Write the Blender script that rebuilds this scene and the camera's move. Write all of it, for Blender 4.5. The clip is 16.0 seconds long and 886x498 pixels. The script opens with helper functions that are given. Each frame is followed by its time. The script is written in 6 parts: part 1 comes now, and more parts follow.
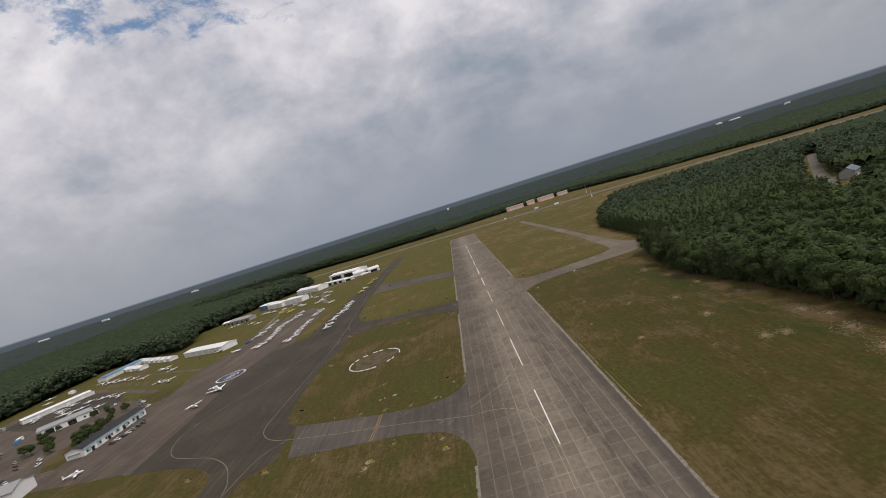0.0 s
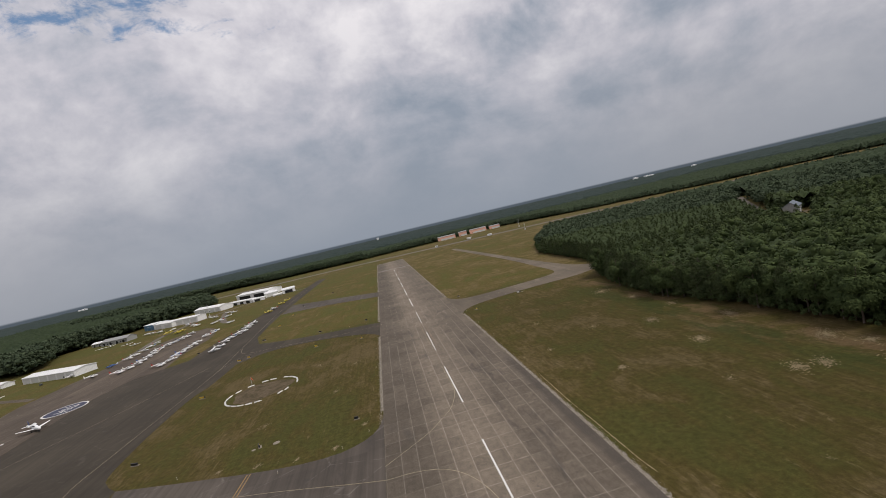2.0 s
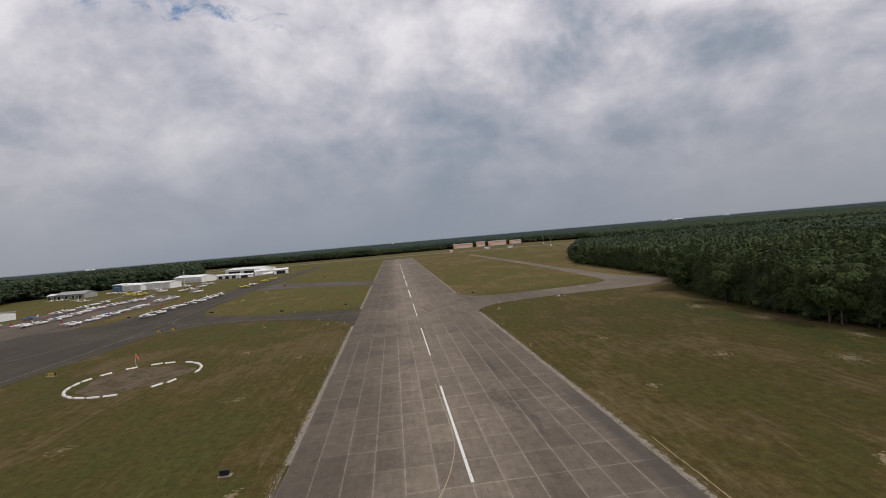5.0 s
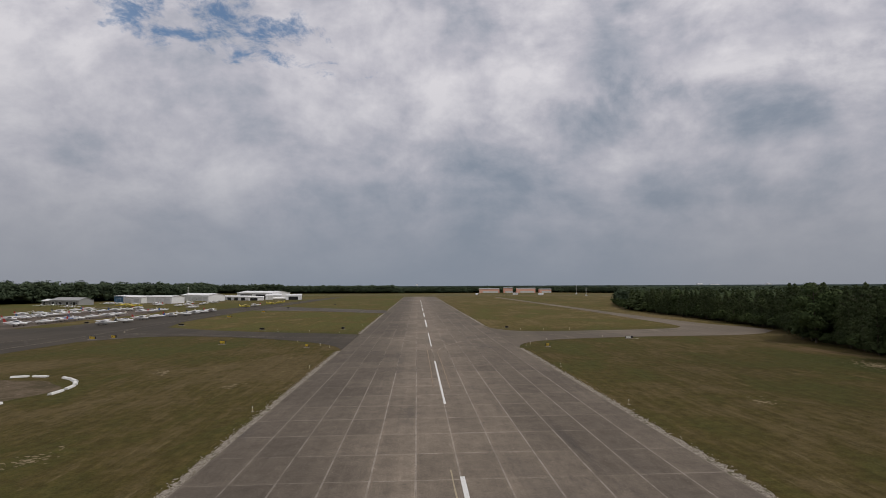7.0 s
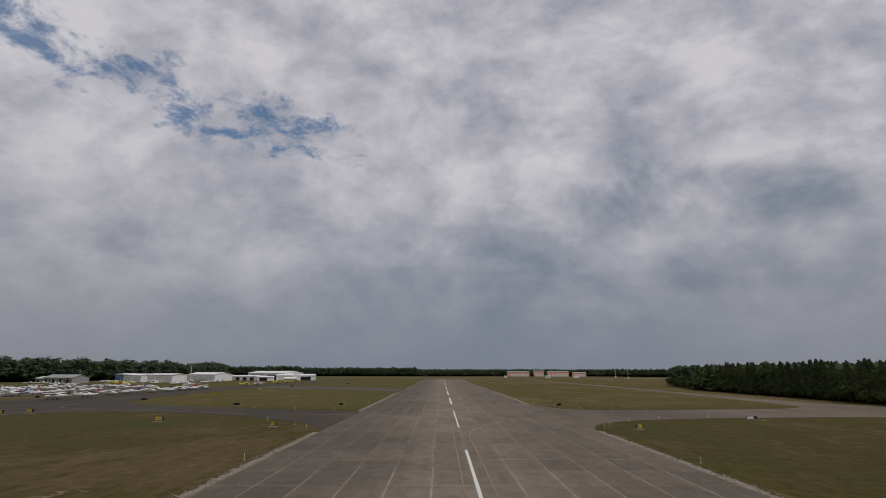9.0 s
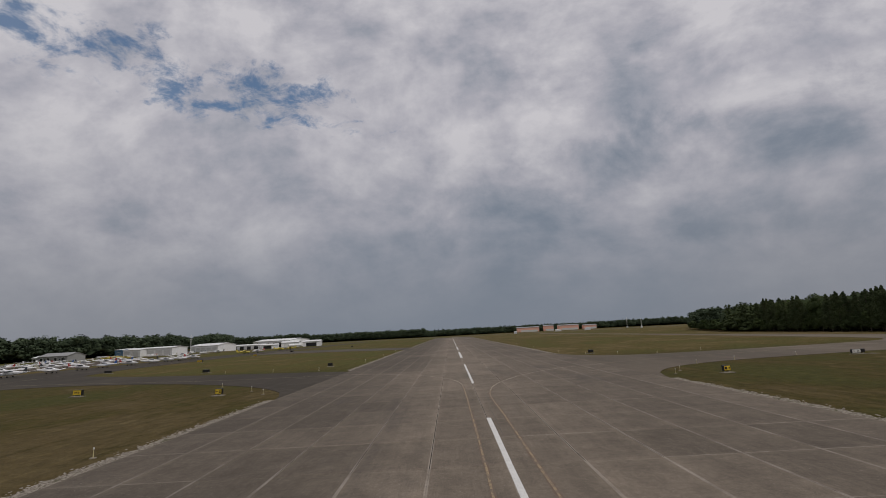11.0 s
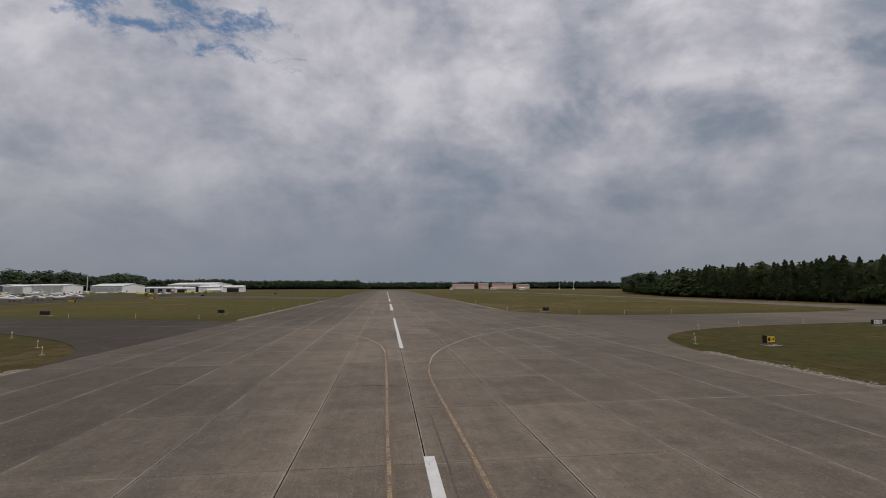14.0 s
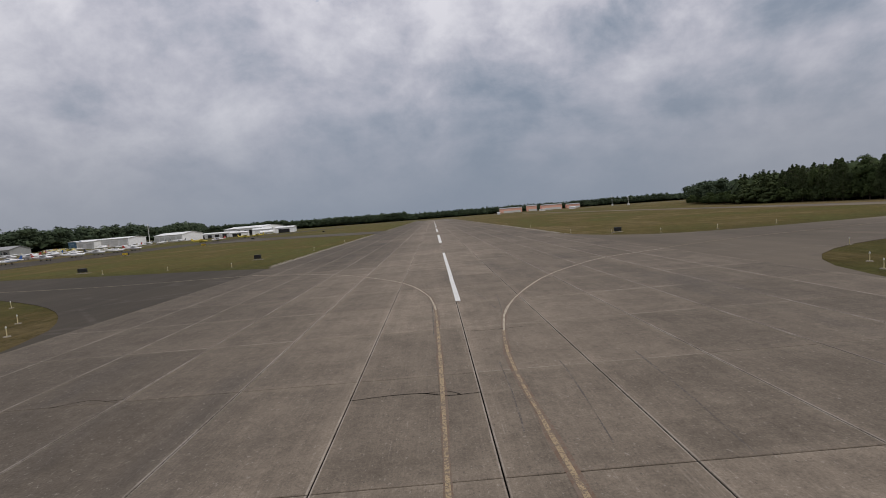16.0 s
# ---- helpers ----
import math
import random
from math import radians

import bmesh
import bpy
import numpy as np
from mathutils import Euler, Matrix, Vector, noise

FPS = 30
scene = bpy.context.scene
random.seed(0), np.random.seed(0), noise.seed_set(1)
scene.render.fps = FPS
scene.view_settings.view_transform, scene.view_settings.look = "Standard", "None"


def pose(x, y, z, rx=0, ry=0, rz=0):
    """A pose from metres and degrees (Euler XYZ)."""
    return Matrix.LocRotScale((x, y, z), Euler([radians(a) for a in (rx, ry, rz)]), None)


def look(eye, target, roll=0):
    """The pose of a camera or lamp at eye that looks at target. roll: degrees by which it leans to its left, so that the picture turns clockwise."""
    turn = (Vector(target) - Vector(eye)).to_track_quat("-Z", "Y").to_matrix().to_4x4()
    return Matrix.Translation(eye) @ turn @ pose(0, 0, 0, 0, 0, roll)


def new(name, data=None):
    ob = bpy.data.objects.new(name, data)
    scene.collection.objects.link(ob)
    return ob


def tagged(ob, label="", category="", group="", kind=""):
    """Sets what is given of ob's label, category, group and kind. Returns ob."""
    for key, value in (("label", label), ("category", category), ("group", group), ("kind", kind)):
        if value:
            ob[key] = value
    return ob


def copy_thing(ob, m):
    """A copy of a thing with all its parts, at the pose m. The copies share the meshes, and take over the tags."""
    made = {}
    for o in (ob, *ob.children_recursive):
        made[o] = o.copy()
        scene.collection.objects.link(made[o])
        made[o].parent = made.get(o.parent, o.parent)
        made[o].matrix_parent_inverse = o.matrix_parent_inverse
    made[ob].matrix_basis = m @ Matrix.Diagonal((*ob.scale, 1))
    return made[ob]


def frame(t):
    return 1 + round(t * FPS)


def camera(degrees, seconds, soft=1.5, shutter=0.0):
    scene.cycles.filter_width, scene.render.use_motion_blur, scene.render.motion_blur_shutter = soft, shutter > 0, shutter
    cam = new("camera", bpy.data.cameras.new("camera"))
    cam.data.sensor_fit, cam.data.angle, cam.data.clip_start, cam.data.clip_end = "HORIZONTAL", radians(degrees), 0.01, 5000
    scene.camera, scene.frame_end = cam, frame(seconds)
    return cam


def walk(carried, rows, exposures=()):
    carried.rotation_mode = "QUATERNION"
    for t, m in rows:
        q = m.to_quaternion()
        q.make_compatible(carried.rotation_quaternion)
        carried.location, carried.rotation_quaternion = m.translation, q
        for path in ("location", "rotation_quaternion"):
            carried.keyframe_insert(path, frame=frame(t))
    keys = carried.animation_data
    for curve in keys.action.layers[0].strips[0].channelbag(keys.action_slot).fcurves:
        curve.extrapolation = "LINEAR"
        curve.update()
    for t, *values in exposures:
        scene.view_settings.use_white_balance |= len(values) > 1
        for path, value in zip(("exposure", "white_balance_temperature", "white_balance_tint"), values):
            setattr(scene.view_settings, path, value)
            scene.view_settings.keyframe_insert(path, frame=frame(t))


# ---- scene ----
cam = camera(87.2, 16.0, soft=0.9)
PATH = [
    (0, (-9.607, -118.848, 70.090), (-9.678, -116.857, 69.910), -17.70),
    (0.5, (-11.176, -105.907, 65.184), (-11.099, -103.917, 64.997), -18.40),
    (1, (-12.157, -93.191, 60.494), (-11.982, -91.206, 60.324), -17.40),
    (1.5, (-12.582, -80.638, 56.012), (-12.367, -78.655, 55.872), -15.30),
    (2, (-12.510, -68.157, 51.713), (-12.247, -66.178, 51.592), -13.30),
    (2.5, (-12.013, -55.674, 47.564), (-11.711, -53.700, 47.460), -11.70),
    (3, (-11.178, -43.131, 43.540), (-10.907, -41.151, 43.465), -10.30),
    (3.5, (-10.098, -30.479, 39.632), (-9.895, -28.490, 39.566), -8.60),
    (4, (-8.863, -17.710, 35.827), (-8.642, -15.724, 35.755), -7.00),
    (4.2, (-8.345, -12.577, 34.330), (-8.108, -10.592, 34.256), -6.30),
    (6.5, (-4.377, 45.535, 18.809), (-4.258, 47.529, 18.900), -1.62),
    (7, (-3.684, 56.923, 16.063), (-3.573, 58.914, 16.222), -0.25),
    (7.5, (-3.241, 67.792, 13.623), (-3.144, 69.772, 13.890), 0.43),
    (8, (-3.058, 77.858, 11.879), (-2.998, 79.822, 12.255), 0.81),
    (8.5, (-3.087, 87.134, 10.515), (-3.060, 89.076, 10.989), 0.40),
    (8.7, (-3.079, 90.671, 10.085), (-3.067, 92.605, 10.596), 0.36),
    (10.8, (-2.405, 119.552, 6.640), (-2.385, 121.514, 7.027), -2.45),
    (11, (-2.425, 121.605, 6.454), (-2.437, 123.573, 6.810), -3.03),
    (11.5, (-2.351, 126.454, 5.921), (-2.361, 128.425, 6.260), -3.77),
    (12, (-2.151, 130.870, 5.708), (-2.124, 132.837, 6.066), -3.59),
    (12.5, (-1.898, 134.740, 5.435), (-1.837, 136.707, 5.788), -2.83),
    (13, (-1.565, 138.138, 5.189), (-1.428, 140.107, 5.509), -1.91),
    (13.5, (-1.342, 141.389, 5.085), (-1.147, 143.364, 5.337), -0.73),
    (14, (-1.177, 144.352, 5.003), (-0.935, 146.331, 5.164), -0.16),
    (14.5, (-1.178, 147.050, 5.015), (-0.898, 149.030, 5.065), -0.78),
    (15, (-1.175, 149.750, 5.031), (-0.911, 151.732, 4.975), -2.61),
    (15.5, (-1.160, 152.568, 5.093), (-0.982, 154.556, 4.973), -4.63),
    (16, (-0.988, 155.389, 5.155), (-0.955, 157.384, 5.011), -4.43),
]
walk(cam, [(t, look(eye, target, roll)) for t, eye, target, roll in PATH],
     exposures=[(t, e, k, 11) for t, e, k in ((0, 0.09, 6500), (3.5, 0.07, 6450), (7, -0.18, 6370), (8.5, -0.38, 6350), (11, -0.45, 6370), (13.5, -0.43, 6330), (14.5, -0.26, 6250), (16, -0.09, 6200))])

# ---- world, sun, exposure ----
SUN_EL, SUN_AZ = 58.0, 122.0      # degrees above the horizon; degrees from +y towards +x
world = bpy.data.worlds.new("sky")
scene.world = world
world.use_nodes = True
WN, WL = world.node_tree.nodes, world.node_tree.links
WN.clear()


def wnode(kind, *ins, **props):
    n = WN.new(kind)
    if "op" in props:
        n.operation = props["op"]
    if "clamp" in props:
        n.use_clamp = props["clamp"]
    for i, v in enumerate(ins):
        if v is None:
            continue
        if isinstance(v, bpy.types.NodeSocket):
            WL.new(v, n.inputs[i])
        else:
            n.inputs[i].default_value = v
    return n


def wmath(op, a, b=None, clamp=False):
    return wnode("ShaderNodeMath", a, b, op=op, clamp=clamp).outputs[0]


def wvec(op, a, b=None):
    return wnode("ShaderNodeVectorMath", a, b, op=op)


def wramp(fac, stops):
    n = WN.new("ShaderNodeValToRGB")
    WL.new(fac, n.inputs[0])
    el = n.color_ramp.elements
    while len(el) < len(stops):
        el.new(0.5)
    for e, (p, c) in zip(el, stops):
        e.position, e.color = p, (*c, 1) if len(c) == 3 else c
    return n.outputs[0]


def wnoise(vec, scale, detail=5.0, rough=0.55, distort=0.0):
    n = WN.new("ShaderNodeTexNoise")
    WL.new(vec, n.inputs["Vector"])
    n.inputs["Scale"].default_value, n.inputs["Detail"].default_value = scale, detail
    n.inputs["Roughness"].default_value, n.inputs["Distortion"].default_value = rough, distort
    return n.outputs[0]


def wswirl(vec, scale):
    n = WN.new("ShaderNodeTexNoise")
    WL.new(vec, n.inputs["Vector"])
    n.inputs["Scale"].default_value, n.inputs["Detail"].default_value = scale, 2.0
    return n.outputs["Color"]


def wmix(fac, a, b):
    n = WN.new("ShaderNodeMix")
    n.data_type = "RGBA"
    for s, v in ((n.inputs[0], fac), (n.inputs[6], a), (n.inputs[7], b)):
        if isinstance(v, bpy.types.NodeSocket):
            WL.new(v, s)
        else:
            s.default_value = v
    return n.outputs[2]


def wsmooth(x, lo, hi):
    n = WN.new("ShaderNodeMapRange")
    n.interpolation_type = "SMOOTHSTEP"
    WL.new(x, n.inputs[0])
    n.inputs[1].default_value, n.inputs[2].default_value = lo, hi
    return n.outputs[0]


def direction(az, el):
    a, e = radians(az), radians(el)
    return (math.sin(a) * math.cos(e), math.cos(a) * math.cos(e), math.sin(e))


wdir = WN.new("ShaderNodeTexCoord").outputs["Generated"]
wxyz = wnode("ShaderNodeSeparateXYZ", wdir)
elev = wxyz.outputs[2]
nishita = WN.new("ShaderNodeTexSky")
nishita.sky_type, nishita.sun_disc = "NISHITA", False
nishita.sun_elevation, nishita.sun_rotation = radians(SUN_EL), radians(SUN_AZ)
nishita.air_density, nishita.dust_density = 1.0, 2.0
blue = wvec("MULTIPLY", nishita.outputs[0], (0.074, 0.104, 0.116)).outputs[0]
# cloud layer: long soft streaks that climb to one side, broken up by puffs
deck = wmath("ADD", wmath("MAXIMUM", elev, 0.0), 0.28)
flat = wnode("ShaderNodeCombineXYZ", wmath("DIVIDE", wxyz.outputs[0], deck), wmath("DIVIDE", wxyz.outputs[1], deck), 0.0).outputs[0]
turned = wvec("ADD", flat, (3.7, 1.3, 0.0)).outputs[0]
away = wmath("ADD", wmath("MAXIMUM", wxyz.outputs[1], -0.2), 0.6)
px_, pz_ = wmath("DIVIDE", wxyz.outputs[0], away), wmath("DIVIDE", elev, away)
dome = wnode("ShaderNodeCombineXYZ", px_, pz_, 0.0).outputs[0]
warp = wvec("SCALE", wvec("SUBTRACT", wswirl(dome, 3.0), (0.5, 0.5, 0.5)).outputs[0])
warp.inputs["Scale"].default_value = 0.09
bent = wvec("ADD", dome, warp.outputs[0]).outputs[0]
streak = WN.new("ShaderNodeMapping")
WL.new(bent, streak.inputs[0])
streak.inputs["Rotation"].default_value = (0, 0, radians(-17))
streak.inputs["Scale"].default_value = (1.0, 1.55, 1)
streak.inputs["Location"].default_value = (5.3, 1.7, 0)
big = wnoise(streak.outputs[0], 3.0, 2.5, 0.50, 0.1)
fine = wnoise(streak.outputs[0], 7.0, 7.0, 0.56, 0.1)
puff = wnoise(wvec("MULTIPLY", bent, (1.0, 1.25, 1.0)).outputs[0], 9.0, 8.0, 0.60, 0.0)
tone = wmath("ADD", wmath("MULTIPLY", big, 0.21), wmath("ADD", wmath("MULTIPLY", fine, 0.36), wmath("MULTIPLY", puff, 0.43)))
# rolls of cloud drawn out over the wood, and a slight hardening of all edges
rolls = WN.new("ShaderNodeMapping")
WL.new(bent, rolls.inputs[0])
rolls.inputs["Rotation"].default_value = (0, 0, radians(-24))
rolls.inputs["Scale"].default_value = (1.0, 3.0, 1)
roll = wmath("SUBTRACT", wnoise(rolls.outputs[0], 4.2, 6.0, 0.56, 0.2), 0.5)
tone = wmath("ADD", tone, wmath("MULTIPLY", roll, wmath("MULTIPLY", wsmooth(px_, -0.12, 0.12), 0.24)))
tone = wmath("ADD", wmath("MULTIPLY", wmath("SUBTRACT", tone, 0.50), 1.15), 0.502)
# a brighter bank to one side and a long slate band over the far wood, with a lit rim above it
tone = wmath("ADD", tone, wmath("MULTIPLY", wsmooth(px_, 0.10, -0.36), 0.052))
tone = wmath("ADD", tone, wmath("MULTIPLY", wsmooth(pz_, 0.22, 0.46), 0.022))
line = wmath("SUBTRACT", wmath("ADD", pz_, wmath("MULTIPLY", wmath("SUBTRACT", puff, 0.5), 0.16)), wmath("MULTIPLY", px_, 0.13))
band = wmath("MULTIPLY", wsmooth(wmath("ABSOLUTE", wmath("SUBTRACT", line, 0.150)), 0.075, 0.0), wsmooth(px_, -0.14, 0.10))
rim = wmath("MULTIPLY", wsmooth(wmath("ABSOLUTE", wmath("SUBTRACT", line, 0.235)), 0.035, 0.0), wsmooth(px_, 0.0, 0.2))
tone = wmath("ADD", wmath("SUBTRACT", tone, wmath("MULTIPLY", band, 0.028)), wmath("MULTIPLY", rim, 0.030))
cloud = wramp(tone, [(0.30, (0.215, 0.262, 0.335)), (0.37, (0.280, 0.322, 0.388)), (0.44, (0.402, 0.422, 0.480)), (0.515, (0.550, 0.540, 0.588)), (0.63, (0.775, 0.750, 0.770))])
# thin gaps of blue along one curved line of the deck
gap_noise = wnoise(turned, 9.0, 9.0, 0.66, 0.3)
gap = None
for at, turn, size in (((-0.50, 1.07, 0), 34, (0.50, 0.155, 1)), ((-0.78, 0.78, 0), 75, (0.20, 0.11, 1))):
    axis = WN.new("ShaderNodeMapping")
    axis.vector_type = "TEXTURE"
    WL.new(flat, axis.inputs[0])
    axis.inputs["Location"].default_value, axis.inputs["Scale"].default_value = at, size
    axis.inputs["Rotation"].default_value = (0, 0, radians(turn))
    window = wsmooth(wvec("LENGTH", axis.outputs[0]).outputs["Value"], 1.25, 0.25)
    hole = wsmooth(wmath("ADD", gap_noise, wmath("MULTIPLY", window, 0.18)), 0.60, 0.78)
    hole = wmath("MULTIPLY", hole, wsmooth(window, 0.0, 0.35), clamp=True)
    gap = hole if gap is None else wmath("MAXIMUM", gap, hole)
upper = wmix(wmath("MULTIPLY", gap, 0.85), cloud, blue)
# murk towards the horizon, thickest ahead over the far end of the field
ahead = wvec("DOT_PRODUCT", wdir, direction(1, 4)).outputs["Value"]
murk_tone = wmix(wsmooth(ahead, 0.78, 0.985), (0.296, 0.314, 0.350, 1), (0.258, 0.291, 0.341, 1))
murk = wramp(elev, [(0.0, (1, 1, 1)), (0.10, (0.80, 0.80, 0.80)), (0.22, (0.34, 0.34, 0.34)), (0.42, (0, 0, 0))])
upper = wmix(murk, upper, murk_tone)
# unseen sky towards -y is dimmed, to darken faces turned that way
behind = wmath("ADD", wmath("MULTIPLY", wsmooth(wxyz.outputs[1], -0.75, 0.10), 0.22), 0.78)
upper = wvec("SCALE", upper)
WL.new(behind, upper.inputs["Scale"])
upper = upper.outputs[0]
# distant land below the horizon, with haze put into its colour
lower = wsmooth(elev, -0.0040, 0.0000)
land = wmix(lower, (0.080, 0.098, 0.118, 1), upper)
bg = wnode("ShaderNodeBackground", land, 1.0)
WL.new(bg.outputs[0], WN.new("ShaderNodeOutputWorld").inputs[0])

sun_data = bpy.data.lights.new("sun", "SUN")
sun_data.energy, sun_data.angle, sun_data.color = 1.72, radians(16), (1.0, 0.945, 0.86)
sun = new("sun", sun_data)
sx, sy, sz = direction(SUN_AZ, SUN_EL)
sun.matrix_world = look((sx * 100, sy * 100, sz * 100), (0, 0, 0))


# ---- materials ----


class Mat:
    """A small builder of node materials."""

    def __init__(self, name, rough=0.9, metal=0.0, spec=0.3):
        self.m = bpy.data.materials.new(name)
        self.m.use_nodes = True
        self.nodes, self.links = self.m.node_tree.nodes, self.m.node_tree.links
        self.bsdf = self.nodes["Principled BSDF"]
        self.bsdf.inputs["Roughness"].default_value = rough
        self.bsdf.inputs["Metallic"].default_value = metal
        self.bsdf.inputs["Specular IOR Level"].default_value = spec

    def put(self, socket, v):
        if isinstance(v, bpy.types.NodeSocket):
            self.links.new(v, socket)
        else:
            socket.default_value = v

    def pos(self):
        return self.nodes.new("ShaderNodeNewGeometry").outputs["Position"]

    def local(self):
        return self.nodes.new("ShaderNodeTexCoord").outputs["Object"]

    def island(self):
        return self.nodes.new("ShaderNodeNewGeometry").outputs["Random Per Island"]

    def mapped(self, vec, scale=(1, 1, 1), rot=0.0, loc=(0, 0, 0)):
        n = self.nodes.new("ShaderNodeMapping")
        self.put(n.inputs[0], vec)
        n.inputs["Scale"].default_value = scale
        n.inputs["Rotation"].default_value = (0, 0, radians(rot))
        n.inputs["Location"].default_value = loc
        return n.outputs[0]

    def noise(self, vec, scale, detail=4.0, rough=0.55, distort=0.0):
        n = self.nodes.new("ShaderNodeTexNoise")
        self.put(n.inputs["Vector"], vec)
        n.inputs["Scale"].default_value, n.inputs["Detail"].default_value = scale, detail
        n.inputs["Roughness"].default_value, n.inputs["Distortion"].default_value = rough, distort
        return n.outputs[0]

    def white(self, vec):
        n = self.nodes.new("ShaderNodeTexWhiteNoise")
        self.put(n.inputs["Vector"], vec)
        return n.outputs["Value"]

    def math(self, op, a, b=0.0, clamp=False):
        n = self.nodes.new("ShaderNodeMath")
        n.operation, n.use_clamp = op, clamp
        self.put(n.inputs[0], a)
        self.put(n.inputs[1], b)
        return n.outputs[0]

    def xyz(self, vec):
        n = self.nodes.new("ShaderNodeSeparateXYZ")
        self.put(n.inputs[0], vec)
        return n.outputs

    def join(self, x, y, z=0.0):
        n = self.nodes.new("ShaderNodeCombineXYZ")
        for s, v in zip(n.inputs, (x, y, z)):
            self.put(s, v)
        return n.outputs[0]

    def smooth(self, x, lo, hi, a=0.0, b=1.0):
        n = self.nodes.new("ShaderNodeMapRange")
        n.interpolation_type = "SMOOTHSTEP"
        self.put(n.inputs[0], x)
        for i, v in zip((1, 2, 3, 4), (lo, hi, a, b)):
            n.inputs[i].default_value = v
        return n.outputs[0]

    def mix(self, fac, a, b, kind="MIX"):
        n = self.nodes.new("ShaderNodeMix")
        n.data_type, n.blend_type = "RGBA", kind
        for s, v in ((n.inputs[0], fac), (n.inputs[6], a), (n.inputs[7], b)):
            self.put(s, (*v, 1) if isinstance(v, tuple) and len(v) == 3 else v)
        return n.outputs[2]

    def scale_color(self, col, fac):
        n = self.nodes.new("ShaderNodeVectorMath")
        n.operation = "SCALE"
        self.put(n.inputs[0], col)
        self.put(n.inputs["Scale"], fac)
        return n.outputs[0]

    def bump(self, height, strength=0.4, dist=0.02):
        n = self.nodes.new("ShaderNodeBump")
        n.inputs["Strength"].default_value, n.inputs["Distance"].default_value = strength, dist
        self.put(n.inputs["Height"], height)
        self.links.new(n.outputs[0], self.bsdf.inputs["Normal"])

    def color(self, c):
        self.put(self.bsdf.inputs["Base Color"], (*c, 1) if isinstance(c, tuple) and len(c) == 3 else c)
        return self.m


def plain(name, c, rough=0.6, metal=0.0, vary=0.12, scale=1.5, spec=0.4, grime=0.15):
    """A painted or moulded surface: one colour with mottling at two scales and faint grime."""
    b = Mat(name, rough, metal, spec)
    p = b.local()
    n1 = b.noise(p, scale, 5.0)
    n2 = b.noise(p, scale * 9, 4.0)
    f = b.math("ADD", b.math("MULTIPLY", n1, vary * 2), b.math("MULTIPLY", n2, vary))
    f = b.math("ADD", f, 1.0 - vary * 1.5)
    col = b.scale_color((*c,), f)
    col = b.mix(b.smooth(n1, 0.58, 0.75, 0.0, grime), col, (0.10, 0.09, 0.075))
    b.bump(n2, 0.15, 0.01)
    return b.color(col)


